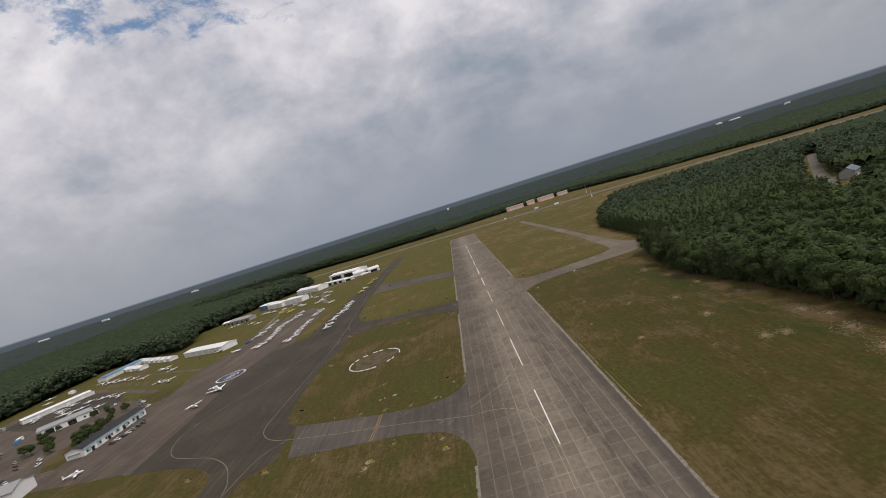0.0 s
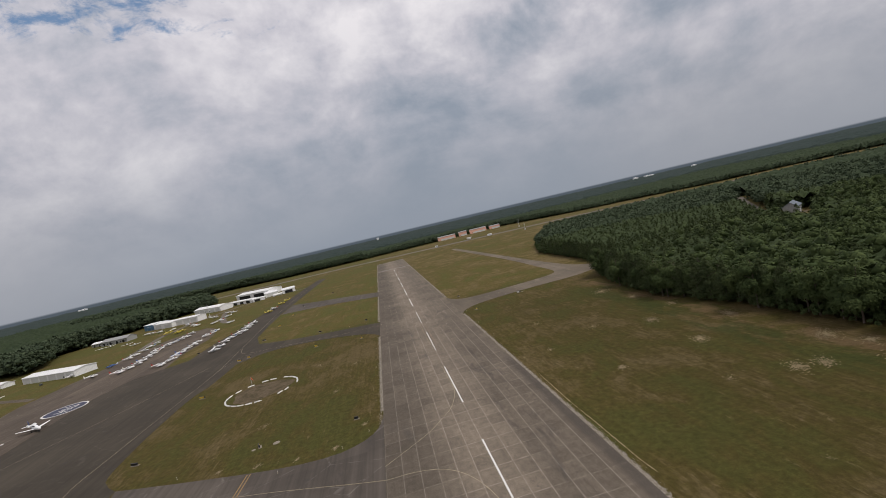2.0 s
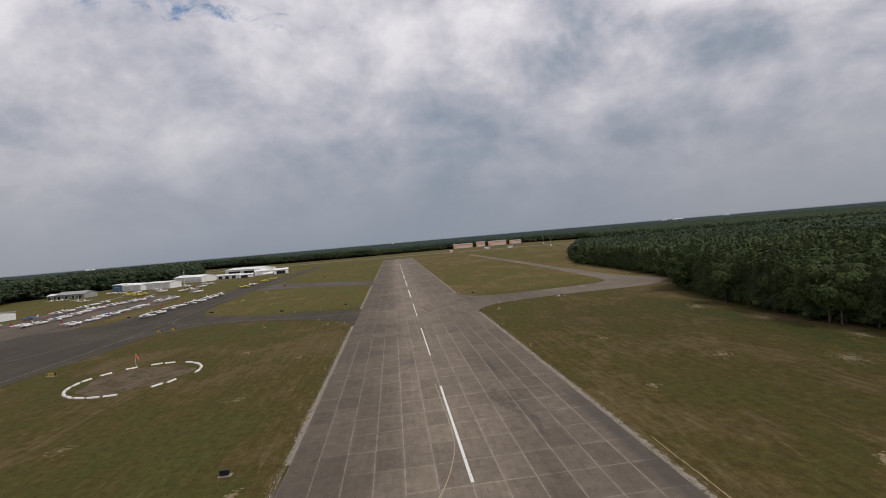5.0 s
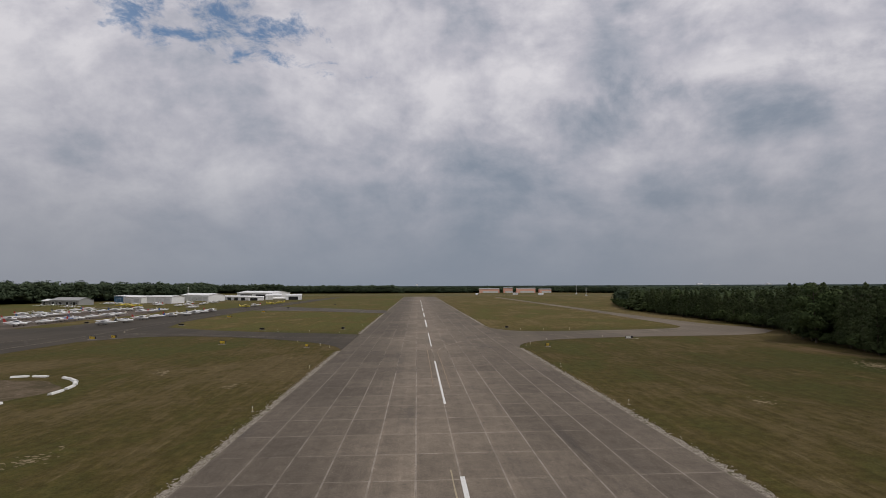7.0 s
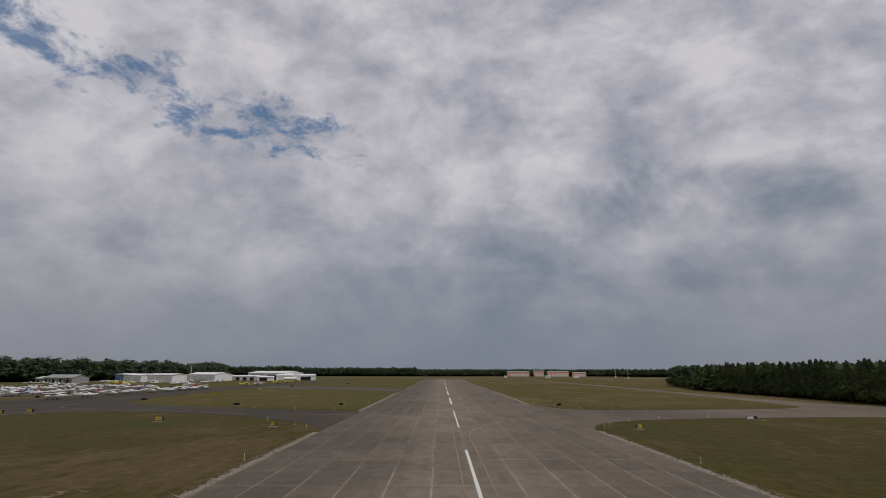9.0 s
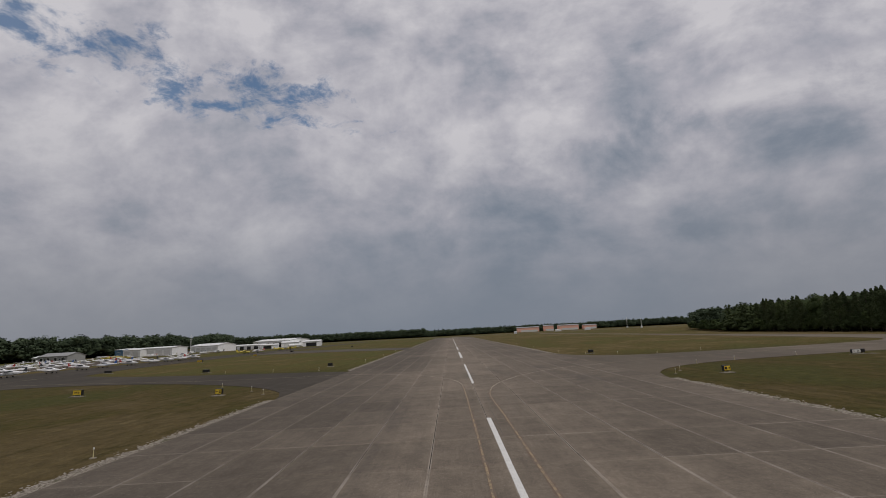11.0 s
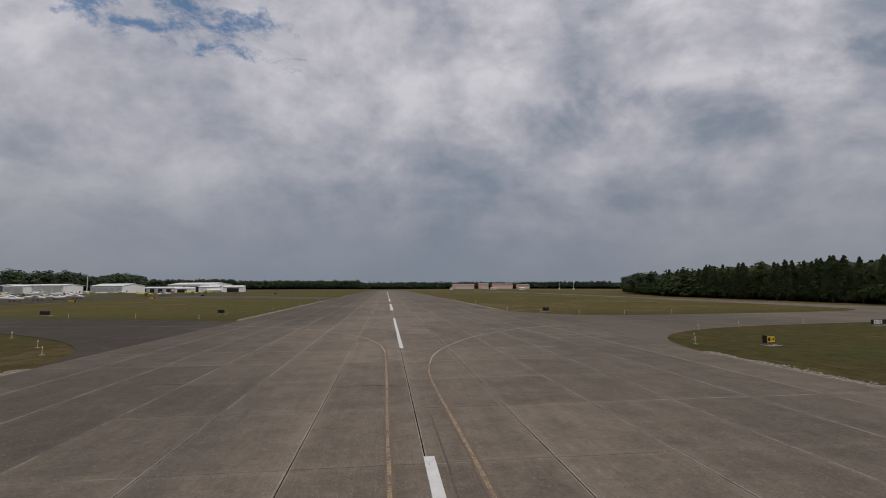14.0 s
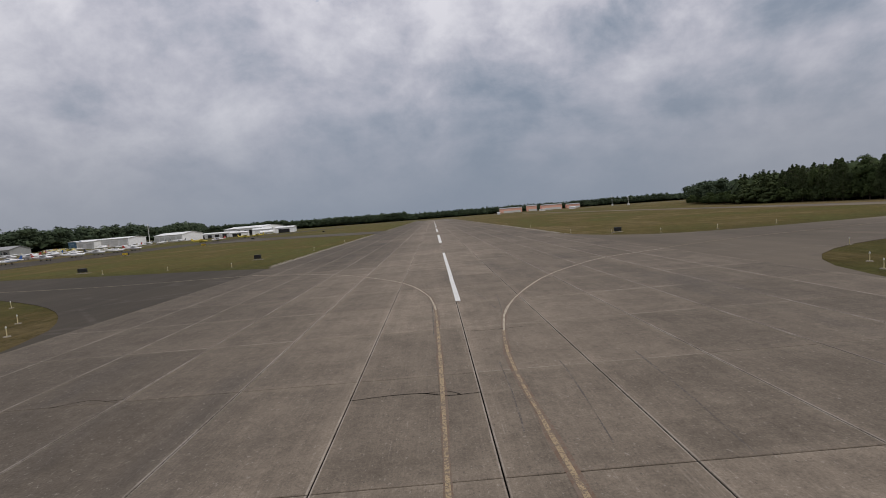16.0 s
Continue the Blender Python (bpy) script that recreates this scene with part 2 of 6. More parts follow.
def make_grass():
    """Mown grass: broad patches, long mowing swaths along the runway, dry straw and bare spots, short blades."""
    b = Mat("mown_grass", 1.0, spec=0.1)
    p = b.pos()
    field = b.noise(p, 0.011, 4.0, 0.55, 0.5)
    patch = b.noise(b.mapped(p, (0.058, 0.042, 0.05), 3), 1.0, 6.0, 0.66, 0.4)
    swath = b.noise(b.mapped(p, (0.30, 0.0075, 0.05), 1.5), 1.0, 3.0, 0.6)
    rows = b.noise(b.mapped(p, (0.85, 0.022, 0.05), 1.5), 1.0, 4.0, 0.62, 0.15)
    streaks = b.noise(b.mapped(p, (1.1, 0.22, 0.2), 2), 1.0, 6.0, 0.70, 0.4)
    clump = b.noise(p, 0.7, 6.0, 0.7)
    blade = b.noise(p, 5.0, 4.0, 0.75)
    green = b.mix(clump, (0.052, 0.053, 0.014), (0.084, 0.079, 0.022))
    olive = b.mix(clump, (0.061, 0.049, 0.014), (0.090, 0.070, 0.021))
    straw = b.mix(clump, (0.088, 0.066, 0.025), (0.134, 0.102, 0.050))
    dry = b.math("ADD", b.math("MULTIPLY", field, 0.55), b.math("ADD", b.math("MULTIPLY", patch, 0.78), b.math("ADD", b.math("MULTIPLY", swath, 0.18), b.math("MULTIPLY", rows, 0.08))))
    x, y, _ = b.xyz(p)
    # the field across from the wood stays greener towards the far end
    dry = b.math("SUBTRACT", b.math("ADD", dry, b.math("ADD", b.smooth(x, -10.0, 30.0, 0.035, 0.085), b.math("MULTIPLY", b.smooth(y, 85, 150), b.smooth(x, 10.0, -20.0, 0.0, 0.11)))), b.math("MULTIPLY", b.math("MULTIPLY", b.smooth(y, 140, 195), b.smooth(x, 10.0, -20.0)), 0.13))
    col = b.mix(b.smooth(dry, 0.72, 0.90), green, olive)
    col = b.mix(b.smooth(b.math("ADD", dry, b.math("MULTIPLY", streaks, 0.30)), 0.99, 1.15), col, straw)
    tuft = b.noise(b.mapped(p, (0.34, 0.16, 0.2), 4), 1.0, 9.0, 0.76, 0.5)
    col = b.mix(b.math("MULTIPLY", b.smooth(tuft, 0.47, 0.62, 0.0, 0.42), b.smooth(b.math("ADD", b.math("MULTIPLY", field, 0.5), b.math("MULTIPLY", patch, 0.5)), 0.43, 0.57, 0.15, 1.0)), col, b.mix(clump, (0.084, 0.058, 0.022), (0.128, 0.092, 0.037)))
    fleck = b.noise(b.mapped(p, (0.80, 0.12, 0.2), 3), 1.0, 8.0, 0.74, 0.3)
    col = b.mix(b.smooth(b.math("ADD", fleck, b.math("MULTIPLY", patch, 0.35)), 0.77, 0.86, 0.0, 0.60), col, (0.180, 0.140, 0.070))
    bare = b.smooth(b.math("ADD", b.noise(b.mapped(p, (0.11, 0.09, 0.1), 4), 1.0, 7.0, 0.72, 0.6), b.math("MULTIPLY", blade, 0.10)), 0.725, 0.79)
    col = b.mix(bare, col, (0.25, 0.19, 0.12))
    ragged = b.noise(b.mapped(p, (0.10, 0.045, 0.1)), 1.0, 7.0, 0.74, 0.5)
    verge = b.math("MULTIPLY", b.smooth(b.math("ABSOLUTE", b.math("SUBTRACT", x, 94.0)), 8.5, 2.0), b.smooth(y, 215, 165))
    verge = b.math("MULTIPLY", verge, b.smooth(ragged, 0.47, 0.60))
    col = b.mix(b.math("MULTIPLY", verge, 0.60), col, (0.165, 0.108, 0.062))
    lush = b.math("MULTIPLY", b.math("MULTIPLY", b.smooth(b.math("ABSOLUTE", b.math("SUBTRACT", x, 84.5)), 7.0, 3.0), b.smooth(y, 175, 120)), b.smooth(ragged, 0.60, 0.46))
    col = b.mix(b.math("MULTIPLY", lush, 0.8), col, (0.046, 0.055, 0.015))
    col = b.scale_color(col, b.math("ADD", b.math("MULTIPLY", blade, 1.3), 0.33))
    col = b.scale_color(col, b.math("ADD", b.math("MULTIPLY", streaks, 0.6), 0.69))
    col = b.scale_color(col, b.math("ADD", b.math("MULTIPLY", rows, 0.45), 0.76))
    col = b.scale_color(col, b.math("ADD", b.math("MULTIPLY", clump, 1.0), 0.48))
    # thin, sun-bleached turf beyond the exit
    col = b.scale_color(col, b.math("ADD", b.smooth(y, 212, 245, 0.0, 0.34), 1.0))
    # the turf is darker on the wood side
    col = b.scale_color(col, b.math("SUBTRACT", 1.0, b.math("MULTIPLY", b.smooth(x, 20.0, 60.0, 0.0, 0.13), b.smooth(y, 195, 145))))
    b.bump(b.math("ADD", blade, clump), 0.8, 0.12)
    return b.color(col)


def make_slab():
    b = Mat("worn_concrete", 0.93, spec=0.25)
    p = b.pos()
    x, y, _ = b.xyz(p)
    ys = b.math("ADD", y, -170.15)
    lane, row = b.math("FLOOR", b.math("DIVIDE", x, 3.81)), b.math("FLOOR", b.math("DIVIDE", ys, 6.096))
    each = b.white(b.join(lane, row))
    per_lane = b.white(b.join(lane, 7.3))
    dx, dy = b.math("PINGPONG", x, 1.905), b.math("PINGPONG", ys, 3.048)
    big = b.noise(p, 0.035, 4.0, 0.55, 0.4)
    mid = b.noise(p, 0.55, 7.0, 0.68, 0.2)
    blot = b.noise(b.mapped(p, (1.0, 0.45, 1.0)), 0.9, 7.0, 0.72, 0.4)
    drag = b.noise(b.mapped(p, (1.6, 0.045, 0.3)), 1.0, 5.0, 0.6)
    scratch = b.noise(b.mapped(p, (22.0, 0.55, 1.0), 3), 1.0, 4.0, 0.65)
    grit = b.noise(p, 16.0, 4.0, 0.8)
    col = b.mix(b.smooth(mid, 0.25, 0.75), (0.152, 0.124, 0.095), (0.216, 0.177, 0.136))
    col = b.mix(b.smooth(big, 0.38, 0.66), b.scale_color(col, 0.84), col)
    col = b.scale_color(col, b.math("ADD", b.math("MULTIPLY", each, 0.24), 0.88))
    col = b.scale_color(col, b.math("ADD", b.math("MULTIPLY", per_lane, 0.14), 0.93))
    col = b.scale_color(col, b.math("ADD", b.math("MULTIPLY", drag, 0.40), 0.80))
    col = b.scale_color(col, b.math("ADD", b.math("MULTIPLY", blot, 0.34), 0.83))
    col = b.scale_color(col, b.math("ADD", b.math("MULTIPLY", scratch, 0.42), 0.79))
    smear = b.math("MULTIPLY", b.smooth(scratch, 0.60, 0.72), b.smooth(b.noise(p, 0.4, 3.0), 0.45, 0.65))
    col = b.mix(b.math("MULTIPLY", smear, 0.40), col, (0.30, 0.265, 0.225))
    mott = b.noise(p, 3.6, 8.0, 0.78, 0.3)
    col = b.scale_color(col, b.math("ADD", b.math("MULTIPLY", mott, 1.1), 0.46))
    # a paler, smoother margin inside each slab, with a ragged edge
    rim = b.math("ADD", b.math("MINIMUM", dx, dy), b.math("MULTIPLY", b.math("SUBTRACT", b.noise(p, 0.9, 7.0, 0.75), 0.5), 1.0))
    col = b.scale_color(col, b.smooth(rim, 0.16, 0.42, 1.09, 0.985))
    # pale dust and old sealant along the joints, in patches
    worn = b.smooth(b.noise(p, 0.42, 6.0, 0.7), 0.42, 0.58, 0.40, 1.0)
    outer = b.smooth(b.math("ABSOLUTE", x), 2.0, 9.0, 0.65, 1.0)
    along = b.math("MULTIPLY", b.smooth(b.math("SUBTRACT", dx, b.smooth(y, 158, 140, 0.0, 0.025)), 0.075, 0.040), b.math("MULTIPLY", worn, outer))
    cross = b.math("MULTIPLY", b.smooth(b.math("SUBTRACT", dy, b.smooth(y, 158, 140, 0.0, 0.025)), 0.065, 0.035), b.math("MULTIPLY", b.smooth(b.math("ADD", b.white(b.join(row, b.math("FLOOR", b.math("DIVIDE", x, 7.62)))), b.smooth(y, 130, 100, 0.0, 0.30)), 0.50, 0.75), b.math("MULTIPLY", worn, 0.9)))
    col = b.mix(b.math("MULTIPLY", b.math("MAXIMUM", along, cross), b.smooth(y, 160, 110, 0.78, 0.66)), col, (0.40, 0.352, 0.298))
    # the swept middle is paler; stained outer lanes also hold some vignette darkening
    col = b.scale_color(col, b.smooth(b.math("ABSOLUTE", b.math("ADD", x, b.math("MULTIPLY", big, 6.0))), 2.0, 15.0, 1.20, 0.84))
    # -x half darkened further: stains plus lens vignette put into the colour
    col = b.scale_color(col, b.smooth(x, -1.5, -11.0, 1.0, 0.76))
    col = b.scale_color(col, b.smooth(y, 165, 110, 0.97, 0.94))
    scuff = b.smooth(b.noise(b.mapped(p, (0.55, 0.32, 1.0), 0, (9, 2, 0)), 1.0, 7.0, 0.74, 0.8), 0.60, 0.70)
    col = b.mix(b.math("MULTIPLY", scuff, b.smooth(y, 165, 120, 0.15, 0.50)), col, (0.062, 0.053, 0.047))
    margin = b.math("MULTIPLY", b.smooth(b.math("ADD", x, b.math("MULTIPLY", big, 2.0)), 20.6, 22.2), b.smooth(y, 100, 70))
    col = b.mix(b.math("MULTIPLY", margin, 0.72), col, (0.066, 0.056, 0.048))
    # rubber and oil, heaviest in two lanes beside the centre
    lanes = b.smooth(b.math("ABSOLUTE", b.math("SUBTRACT", x, 11.5)), 6.5, 2.0)
    rubber = b.math("MULTIPLY", lanes, b.smooth(b.noise(b.mapped(p, (0.30, 0.060, 0.1), 2, (2.2, 0.4, 0)), 1.0, 6.0, 0.68, 0.4), 0.50, 0.66))
    col = b.mix(b.math("MULTIPLY", rubber, b.smooth(y, 150, 90, 0.0, 0.60)), col, (0.048, 0.043, 0.040))
    oil = b.smooth(b.noise(b.mapped(p, (0.11, 0.028, 0.1), 0, (4.1, 0, 0)), 1.0, 5.0, 0.6), 0.57, 0.74)
    col = b.mix(b.math("MULTIPLY", oil, 0.50), col, (0.058, 0.053, 0.050))
    speck = b.smooth(b.noise(b.mapped(p, (1.0, 0.6, 1.0)), 9.0, 3.0, 0.72), 0.61, 0.67)
    col = b.mix(b.math("MULTIPLY", speck, 0.32), col, (0.38, 0.34, 0.29))
    pit = b.smooth(b.noise(b.mapped(p, (1.0, 0.7, 1.0), 0, (3, 5, 0)), 10.0, 3.0, 0.7), 0.62, 0.67)
    col = b.mix(b.math("MULTIPLY", pit, 0.45), col, (0.060, 0.052, 0.045))
    col = b.scale_color(col, b.math("ADD", b.math("MULTIPLY", grit, 1.35), 0.32))
    b.bump(b.math("ADD", grit, b.math("MULTIPLY", mid, 0.5)), 0.45, 0.012)
    return b.color(col)


def make_asphalt(name, lo, hi, cracks=0.5, wear=1.3, patched=False):
    """Old paving: aggregate, long wear tracks, patched strips, stains and sealed cracks."""
    b = Mat(name, 0.92, spec=0.25)
    p = b.pos()
    big = b.noise(p, 0.03, 4.0, 0.55, 0.4)
    mid = b.noise(p, 0.35, 6.0, 0.62)
    lane = b.noise(b.mapped(p, (0.35, 0.03, 0.2)), 1.0, 4.0)
    drag = b.noise(b.mapped(p, (0.55, 0.012, 0.2), -14), 1.0, 5.0, 0.65, 0.2)
    grit = b.noise(p, 9.0, 3.0, 0.75)
    col = b.mix(b.math("ADD", b.math("MULTIPLY", mid, 0.5), b.math("MULTIPLY", lane, 0.5)), lo, hi)
    col = b.mix(b.smooth(big, 0.40, 0.64), b.scale_color(col, 0.80), col)
    col = b.scale_color(col, b.math("ADD", b.math("MULTIPLY", drag, wear), 1.0 - wear / 2))
    v = b.nodes.new("ShaderNodeTexVoronoi")
    v.feature = "DISTANCE_TO_EDGE"
    b.put(v.inputs["Vector"], b.mapped(p, (0.055, 0.11, 0.1), 0))
    v.inputs["Scale"].default_value = 1.0
    line = b.math("MULTIPLY", b.smooth(v.outputs["Distance"], 0.018, 0.006), b.smooth(mid, 0.42, 0.6, 0.0, cracks))
    col = b.mix(line, col, (0.30, 0.27, 0.24))
    patch = b.white(b.join(b.math("FLOOR", b.math("MULTIPLY", b.xyz(p)[0], 0.11)), b.math("FLOOR", b.math("MULTIPLY", b.xyz(p)[1], 0.021))))
    col = b.scale_color(col, b.math("ADD", b.math("MULTIPLY", patch, 0.22), 0.90))
    if patched:      # an older, darker coat next to the runway
        col = b.scale_color(col, b.smooth(b.math("ADD", b.xyz(p)[0], b.math("MULTIPLY", mid, 24.0)), 46, 82, 0.76, 1.0))
    stain = b.smooth(b.noise(p, 0.16, 5.0, 0.65), 0.58, 0.74, 0.0, 0.55)
    col = b.mix(stain, col, (0.050, 0.045, 0.043))
    dust = b.smooth(b.noise(b.mapped(p, (0.12, 0.035, 0.1), -14, (5, 1, 0)), 1.0, 6.0, 0.7, 0.4), 0.56, 0.72, 0.0, 0.35)
    col = b.mix(dust, col, b.scale_color(col, 1.7))
    col = b.scale_color(col, b.math("ADD", b.math("MULTIPLY", grit, 0.5), 0.75))
    b.bump(grit, 0.4, 0.012)
    return b.color(col)


def make_paint(name, c, under, wear=0.5):
    """Road paint, flaked away in spots."""
    b = Mat(name, 0.75, spec=0.3)
    p = b.pos()
    n = b.math("ADD", b.math("MULTIPLY", b.noise(p, 1.6, 6.0, 0.75), 0.45), b.math("MULTIPLY", b.noise(p, 16.0, 5.0, 0.75), 0.55))
    col = b.mix(b.smooth(n, wear, wear + 0.07), c, under)
    col = b.scale_color(col, b.math("ADD", b.math("MULTIPLY", b.noise(p, 3.0, 4.0), 0.4), 0.8))
    return b.color(col)


def make_leaves(name, dark, light, rough=0.85, spec=0.08):
    b = Mat(name, rough, spec=spec)
    p = b.pos()
    big = b.noise(p, 0.030, 3.0, 0.5)
    tree = b.noise(p, 0.16, 3.0, 0.5)
    fac = b.math("ADD", b.math("MULTIPLY", b.island(), 0.22), b.math("ADD", b.math("MULTIPLY", tree, 0.62), b.math("MULTIPLY", big, 0.40)))
    return b.color(b.mix(b.smooth(fac, 0.35, 0.95), dark, light))


def make_bark():
    b = Mat("bark", 0.95, spec=0.1)
    p = b.local()
    n = b.noise(b.mapped(p, (6, 6, 1.2)), 1.0, 5.0, 0.65)
    b.bump(n, 0.8, 0.03)
    return b.color(b.mix(n, (0.055, 0.042, 0.032), (0.16, 0.13, 0.105)))


def make_siding(name, c, pitch=0.45, rough=0.5, metal=0.0, axis="x", vary=0.10):
    """Ribbed sheet metal or boards in the thing's own axes."""
    b = Mat(name, rough, metal, 0.4)
    p = b.local()
    s = b.xyz(p)
    along = b.math("ADD", s[0], s[1]) if axis == "x" else s[2]
    rib = b.smooth(b.math("PINGPONG", along, pitch / 2), 0.0, pitch * 0.12)
    n1 = b.noise(p, 0.35, 5.0, 0.6)
    n2 = b.noise(b.mapped(p, (2.0, 2.0, 0.25)), 1.0, 5.0, 0.65)
    f = b.math("ADD", b.math("MULTIPLY", n1, vary * 2), 1.0 - vary)
    col = b.scale_color((*c,), f)
    col = b.mix(b.smooth(n2, 0.58, 0.80, 0.0, 0.22), col, (0.20, 0.165, 0.125))
    col = b.mix(b.math("SUBTRACT", 1.0, rib), col, b.scale_color(col, 0.72))
    b.bump(rib, 0.5, 0.03)
    return b.color(col)


GRASS = make_grass()
SLAB = make_slab()
ASPHALT = make_asphalt("old_asphalt", (0.044, 0.036, 0.026), (0.073, 0.060, 0.044), 0.08, 0.85)
TAXI = make_asphalt("grey_asphalt", (0.074, 0.062, 0.052), (0.114, 0.096, 0.080), 0.22)
APRON = make_asphalt("apron_concrete", (0.083, 0.064, 0.048), (0.128, 0.101, 0.077), 0.22)
EXIT_PAVE = make_asphalt("pale_asphalt", (0.124, 0.108, 0.090), (0.182, 0.159, 0.133), 0.15, 0.5)
EXIT_OLD = make_asphalt("patched_asphalt", (0.130, 0.106, 0.079), (0.190, 0.156, 0.118), 0.15, 0.4, True)
WHITE_PAINT = make_paint("white_paint", (0.68, 0.67, 0.64), (0.20, 0.175, 0.155), 0.56)
FADED_WHITE = make_paint("faded_white_paint", (0.44, 0.42, 0.38), (0.15, 0.13, 0.115), 0.56)
YELLOW_PAINT = make_paint("yellow_paint", (0.335, 0.255, 0.150), (0.165, 0.124, 0.092), 0.47)
CREAM_PAINT = make_paint("bleached_line_paint", (0.42, 0.365, 0.275), (0.175, 0.140, 0.108), 0.50)
TAN_PAINT = make_paint("tan_line_paint", (0.34, 0.285, 0.19), (0.165, 0.132, 0.10), 0.53)
FADED_YELLOW = make_paint("faded_yellow_paint", (0.24, 0.195, 0.125), (0.12, 0.105, 0.09), 0.50)
ORANGE_PAINT = make_paint("hold_line_paint", (0.34, 0.20, 0.06), (0.11, 0.095, 0.085), 0.50)
BLUE_PAINT = make_paint("blue_paint", (0.042, 0.048, 0.085), (0.10, 0.09, 0.085), 0.56)
RUST_STAIN = make_paint("rusty_stain", (0.150, 0.098, 0.066), (0.165, 0.128, 0.098), 0.46)
CRACK = plain("crack_filler", (0.010, 0.009, 0.008), 1.0, spec=0.0, grime=0.0)
OAK = make_leaves("oak_leaves", (0.042, 0.062, 0.024), (0.090, 0.116, 0.042))
PINE = make_leaves("pine_needles", (0.046, 0.062, 0.028), (0.082, 0.103, 0.042))
# bluer leaf colours for the far and horizon woods: distance haze painted in
HAZY_FAR_LEAVES = make_leaves("hazy_distant_leaves", (0.048, 0.068, 0.041), (0.090, 0.115, 0.065))
HAZY_HORIZON_LEAVES = make_leaves("hazy_horizon_leaves", (0.024, 0.037, 0.034), (0.043, 0.058, 0.052), spec=0.05)
# closed roofs: shade between leaves goes into darker colours, far one hazed too
SHADED_CANOPY = make_leaves("shaded_canopy_leaves", (0.033, 0.047, 0.020), (0.062, 0.081, 0.032))
SHADED_FAR_CANOPY = make_leaves("shaded_far_canopy_leaves", (0.026, 0.039, 0.021), (0.050, 0.067, 0.034))
DRY_PATCH = make_asphalt("dry_patch", (0.165, 0.125, 0.068), (0.33, 0.262, 0.155), 0.0)


def make_bare():
    b = Mat("bare_ground", 0.97, spec=0.1)
    p = b.pos()
    n1, n2, n3 = b.noise(p, 0.22, 6.0, 0.7, 0.5), b.noise(p, 1.1, 7.0, 0.75), b.noise(p, 6.0, 4.0, 0.75)
    col = b.mix(b.smooth(n1, 0.40, 0.60), (0.070, 0.055, 0.030), (0.125, 0.094, 0.062))
    col = b.mix(b.smooth(n2, 0.52, 0.64, 0.0, 0.7), col, (0.180, 0.142, 0.098))
    col = b.mix(b.smooth(n2, 0.46, 0.36, 0.0, 0.7), col, (0.060, 0.056, 0.022))
    b.bump(n3, 0.7, 0.05)
    return b.color(b.scale_color(col, b.math("ADD", b.math("MULTIPLY", n3, 1.4), 0.3)))


BARE = make_bare()


def make_gravel():
    """Crumbled concrete and stones over soil, with grass creeping in."""
    b = Mat("gravel", 0.95, spec=0.2)
    p = b.pos()
    stone, clod, creep = b.noise(p, 7.0, 4.0, 0.8), b.noise(p, 2.2, 5.0, 0.7), b.noise(p, 0.8, 6.0, 0.72, 0.4)
    col = b.mix(b.smooth(b.math("ADD", b.math("MULTIPLY", stone, 0.7), b.math("MULTIPLY", clod, 0.3)), 0.42, 0.57), (0.085, 0.070, 0.048), (0.345, 0.305, 0.252))
    col = b.mix(b.smooth(creep, 0.54, 0.64, 0.0, 0.85), col, (0.060, 0.056, 0.019))
    b.bump(stone, 0.9, 0.04)
    return b.color(col)


GRAVEL = make_gravel()
SAND = plain("pale_sand", (0.33, 0.26, 0.15), 0.95)
BARK = make_bark()

# ---- mesh helpers ----


def mesh_ob(name, verts, faces, material, parent=None, smooth=False):
    me = bpy.data.meshes.new(name)
    me.from_pydata([tuple(map(float, v)) for v in verts], [], [tuple(map(int, f)) for f in faces])
    me.materials.append(material)
    if smooth:
        me.polygons.foreach_set("use_smooth", [True] * len(me.polygons))
    me.update()
    ob = new(name, me)
    if parent:
        ob.parent = parent
    return ob


def soup(name, co, tri, material, parent=None):
    """A mesh from arrays of corners and triangles."""
    me = bpy.data.meshes.new(name)
    co, tri = np.asarray(co, np.float32), np.asarray(tri, np.int32)
    me.vertices.add(len(co))
    me.vertices.foreach_set("co", co.ravel())
    me.loops.add(tri.size)
    me.loops.foreach_set("vertex_index", tri.ravel())
    me.polygons.add(len(tri))
    me.polygons.foreach_set("loop_start", np.arange(0, tri.size, 3, dtype=np.int32))
    me.materials.append(material)
    me.update(calc_edges=True)
    ob = new(name, me)
    if parent:
        ob.parent = parent
    return ob


def part(name, bm, material, parent=None, label="", at=None, smooth=False):
    """Links a bmesh as one mesh object under a thing or a part."""
    me = bpy.data.meshes.new(name)
    if smooth:
        for f in bm.faces:
            f.smooth = True
    bm.to_mesh(me)
    bm.free()
    me.materials.append(material)
    ob = new(name, me)
    if parent:
        ob.parent = parent
    if at is not None:
        ob.matrix_local = at
    if label:
        tagged(ob, label)
    return ob


def add_box(bm, sx, sy, sz, x=0, y=0, z=0, bevel=0.0, m=None):
    """A box whose base is centred on x, y, z."""
    r = bmesh.ops.create_cube(bm, size=1.0, matrix=(m or Matrix()) @ Matrix.Translation((x, y, z + sz / 2)) @ Matrix.Diagonal((sx, sy, sz, 1)))
    if bevel:
        edges = list({e for v in r["verts"] for e in v.link_edges})
        bmesh.ops.bevel(bm, geom=edges, offset=bevel, segments=1, affect="EDGES")
    return bm


def box(sx, sy, sz, x=0, y=0, z=0, bevel=0.0, m=None):
    return add_box(bmesh.new(), sx, sy, sz, x, y, z, bevel, m)


def add_tube(bm, r1, r2, length, n=10, m=None):
    bmesh.ops.create_cone(bm, cap_ends=True, segments=n, radius1=r1, radius2=r2, depth=length, matrix=(m or Matrix()) @ Matrix.Translation((0, 0, length / 2)))
    return bm


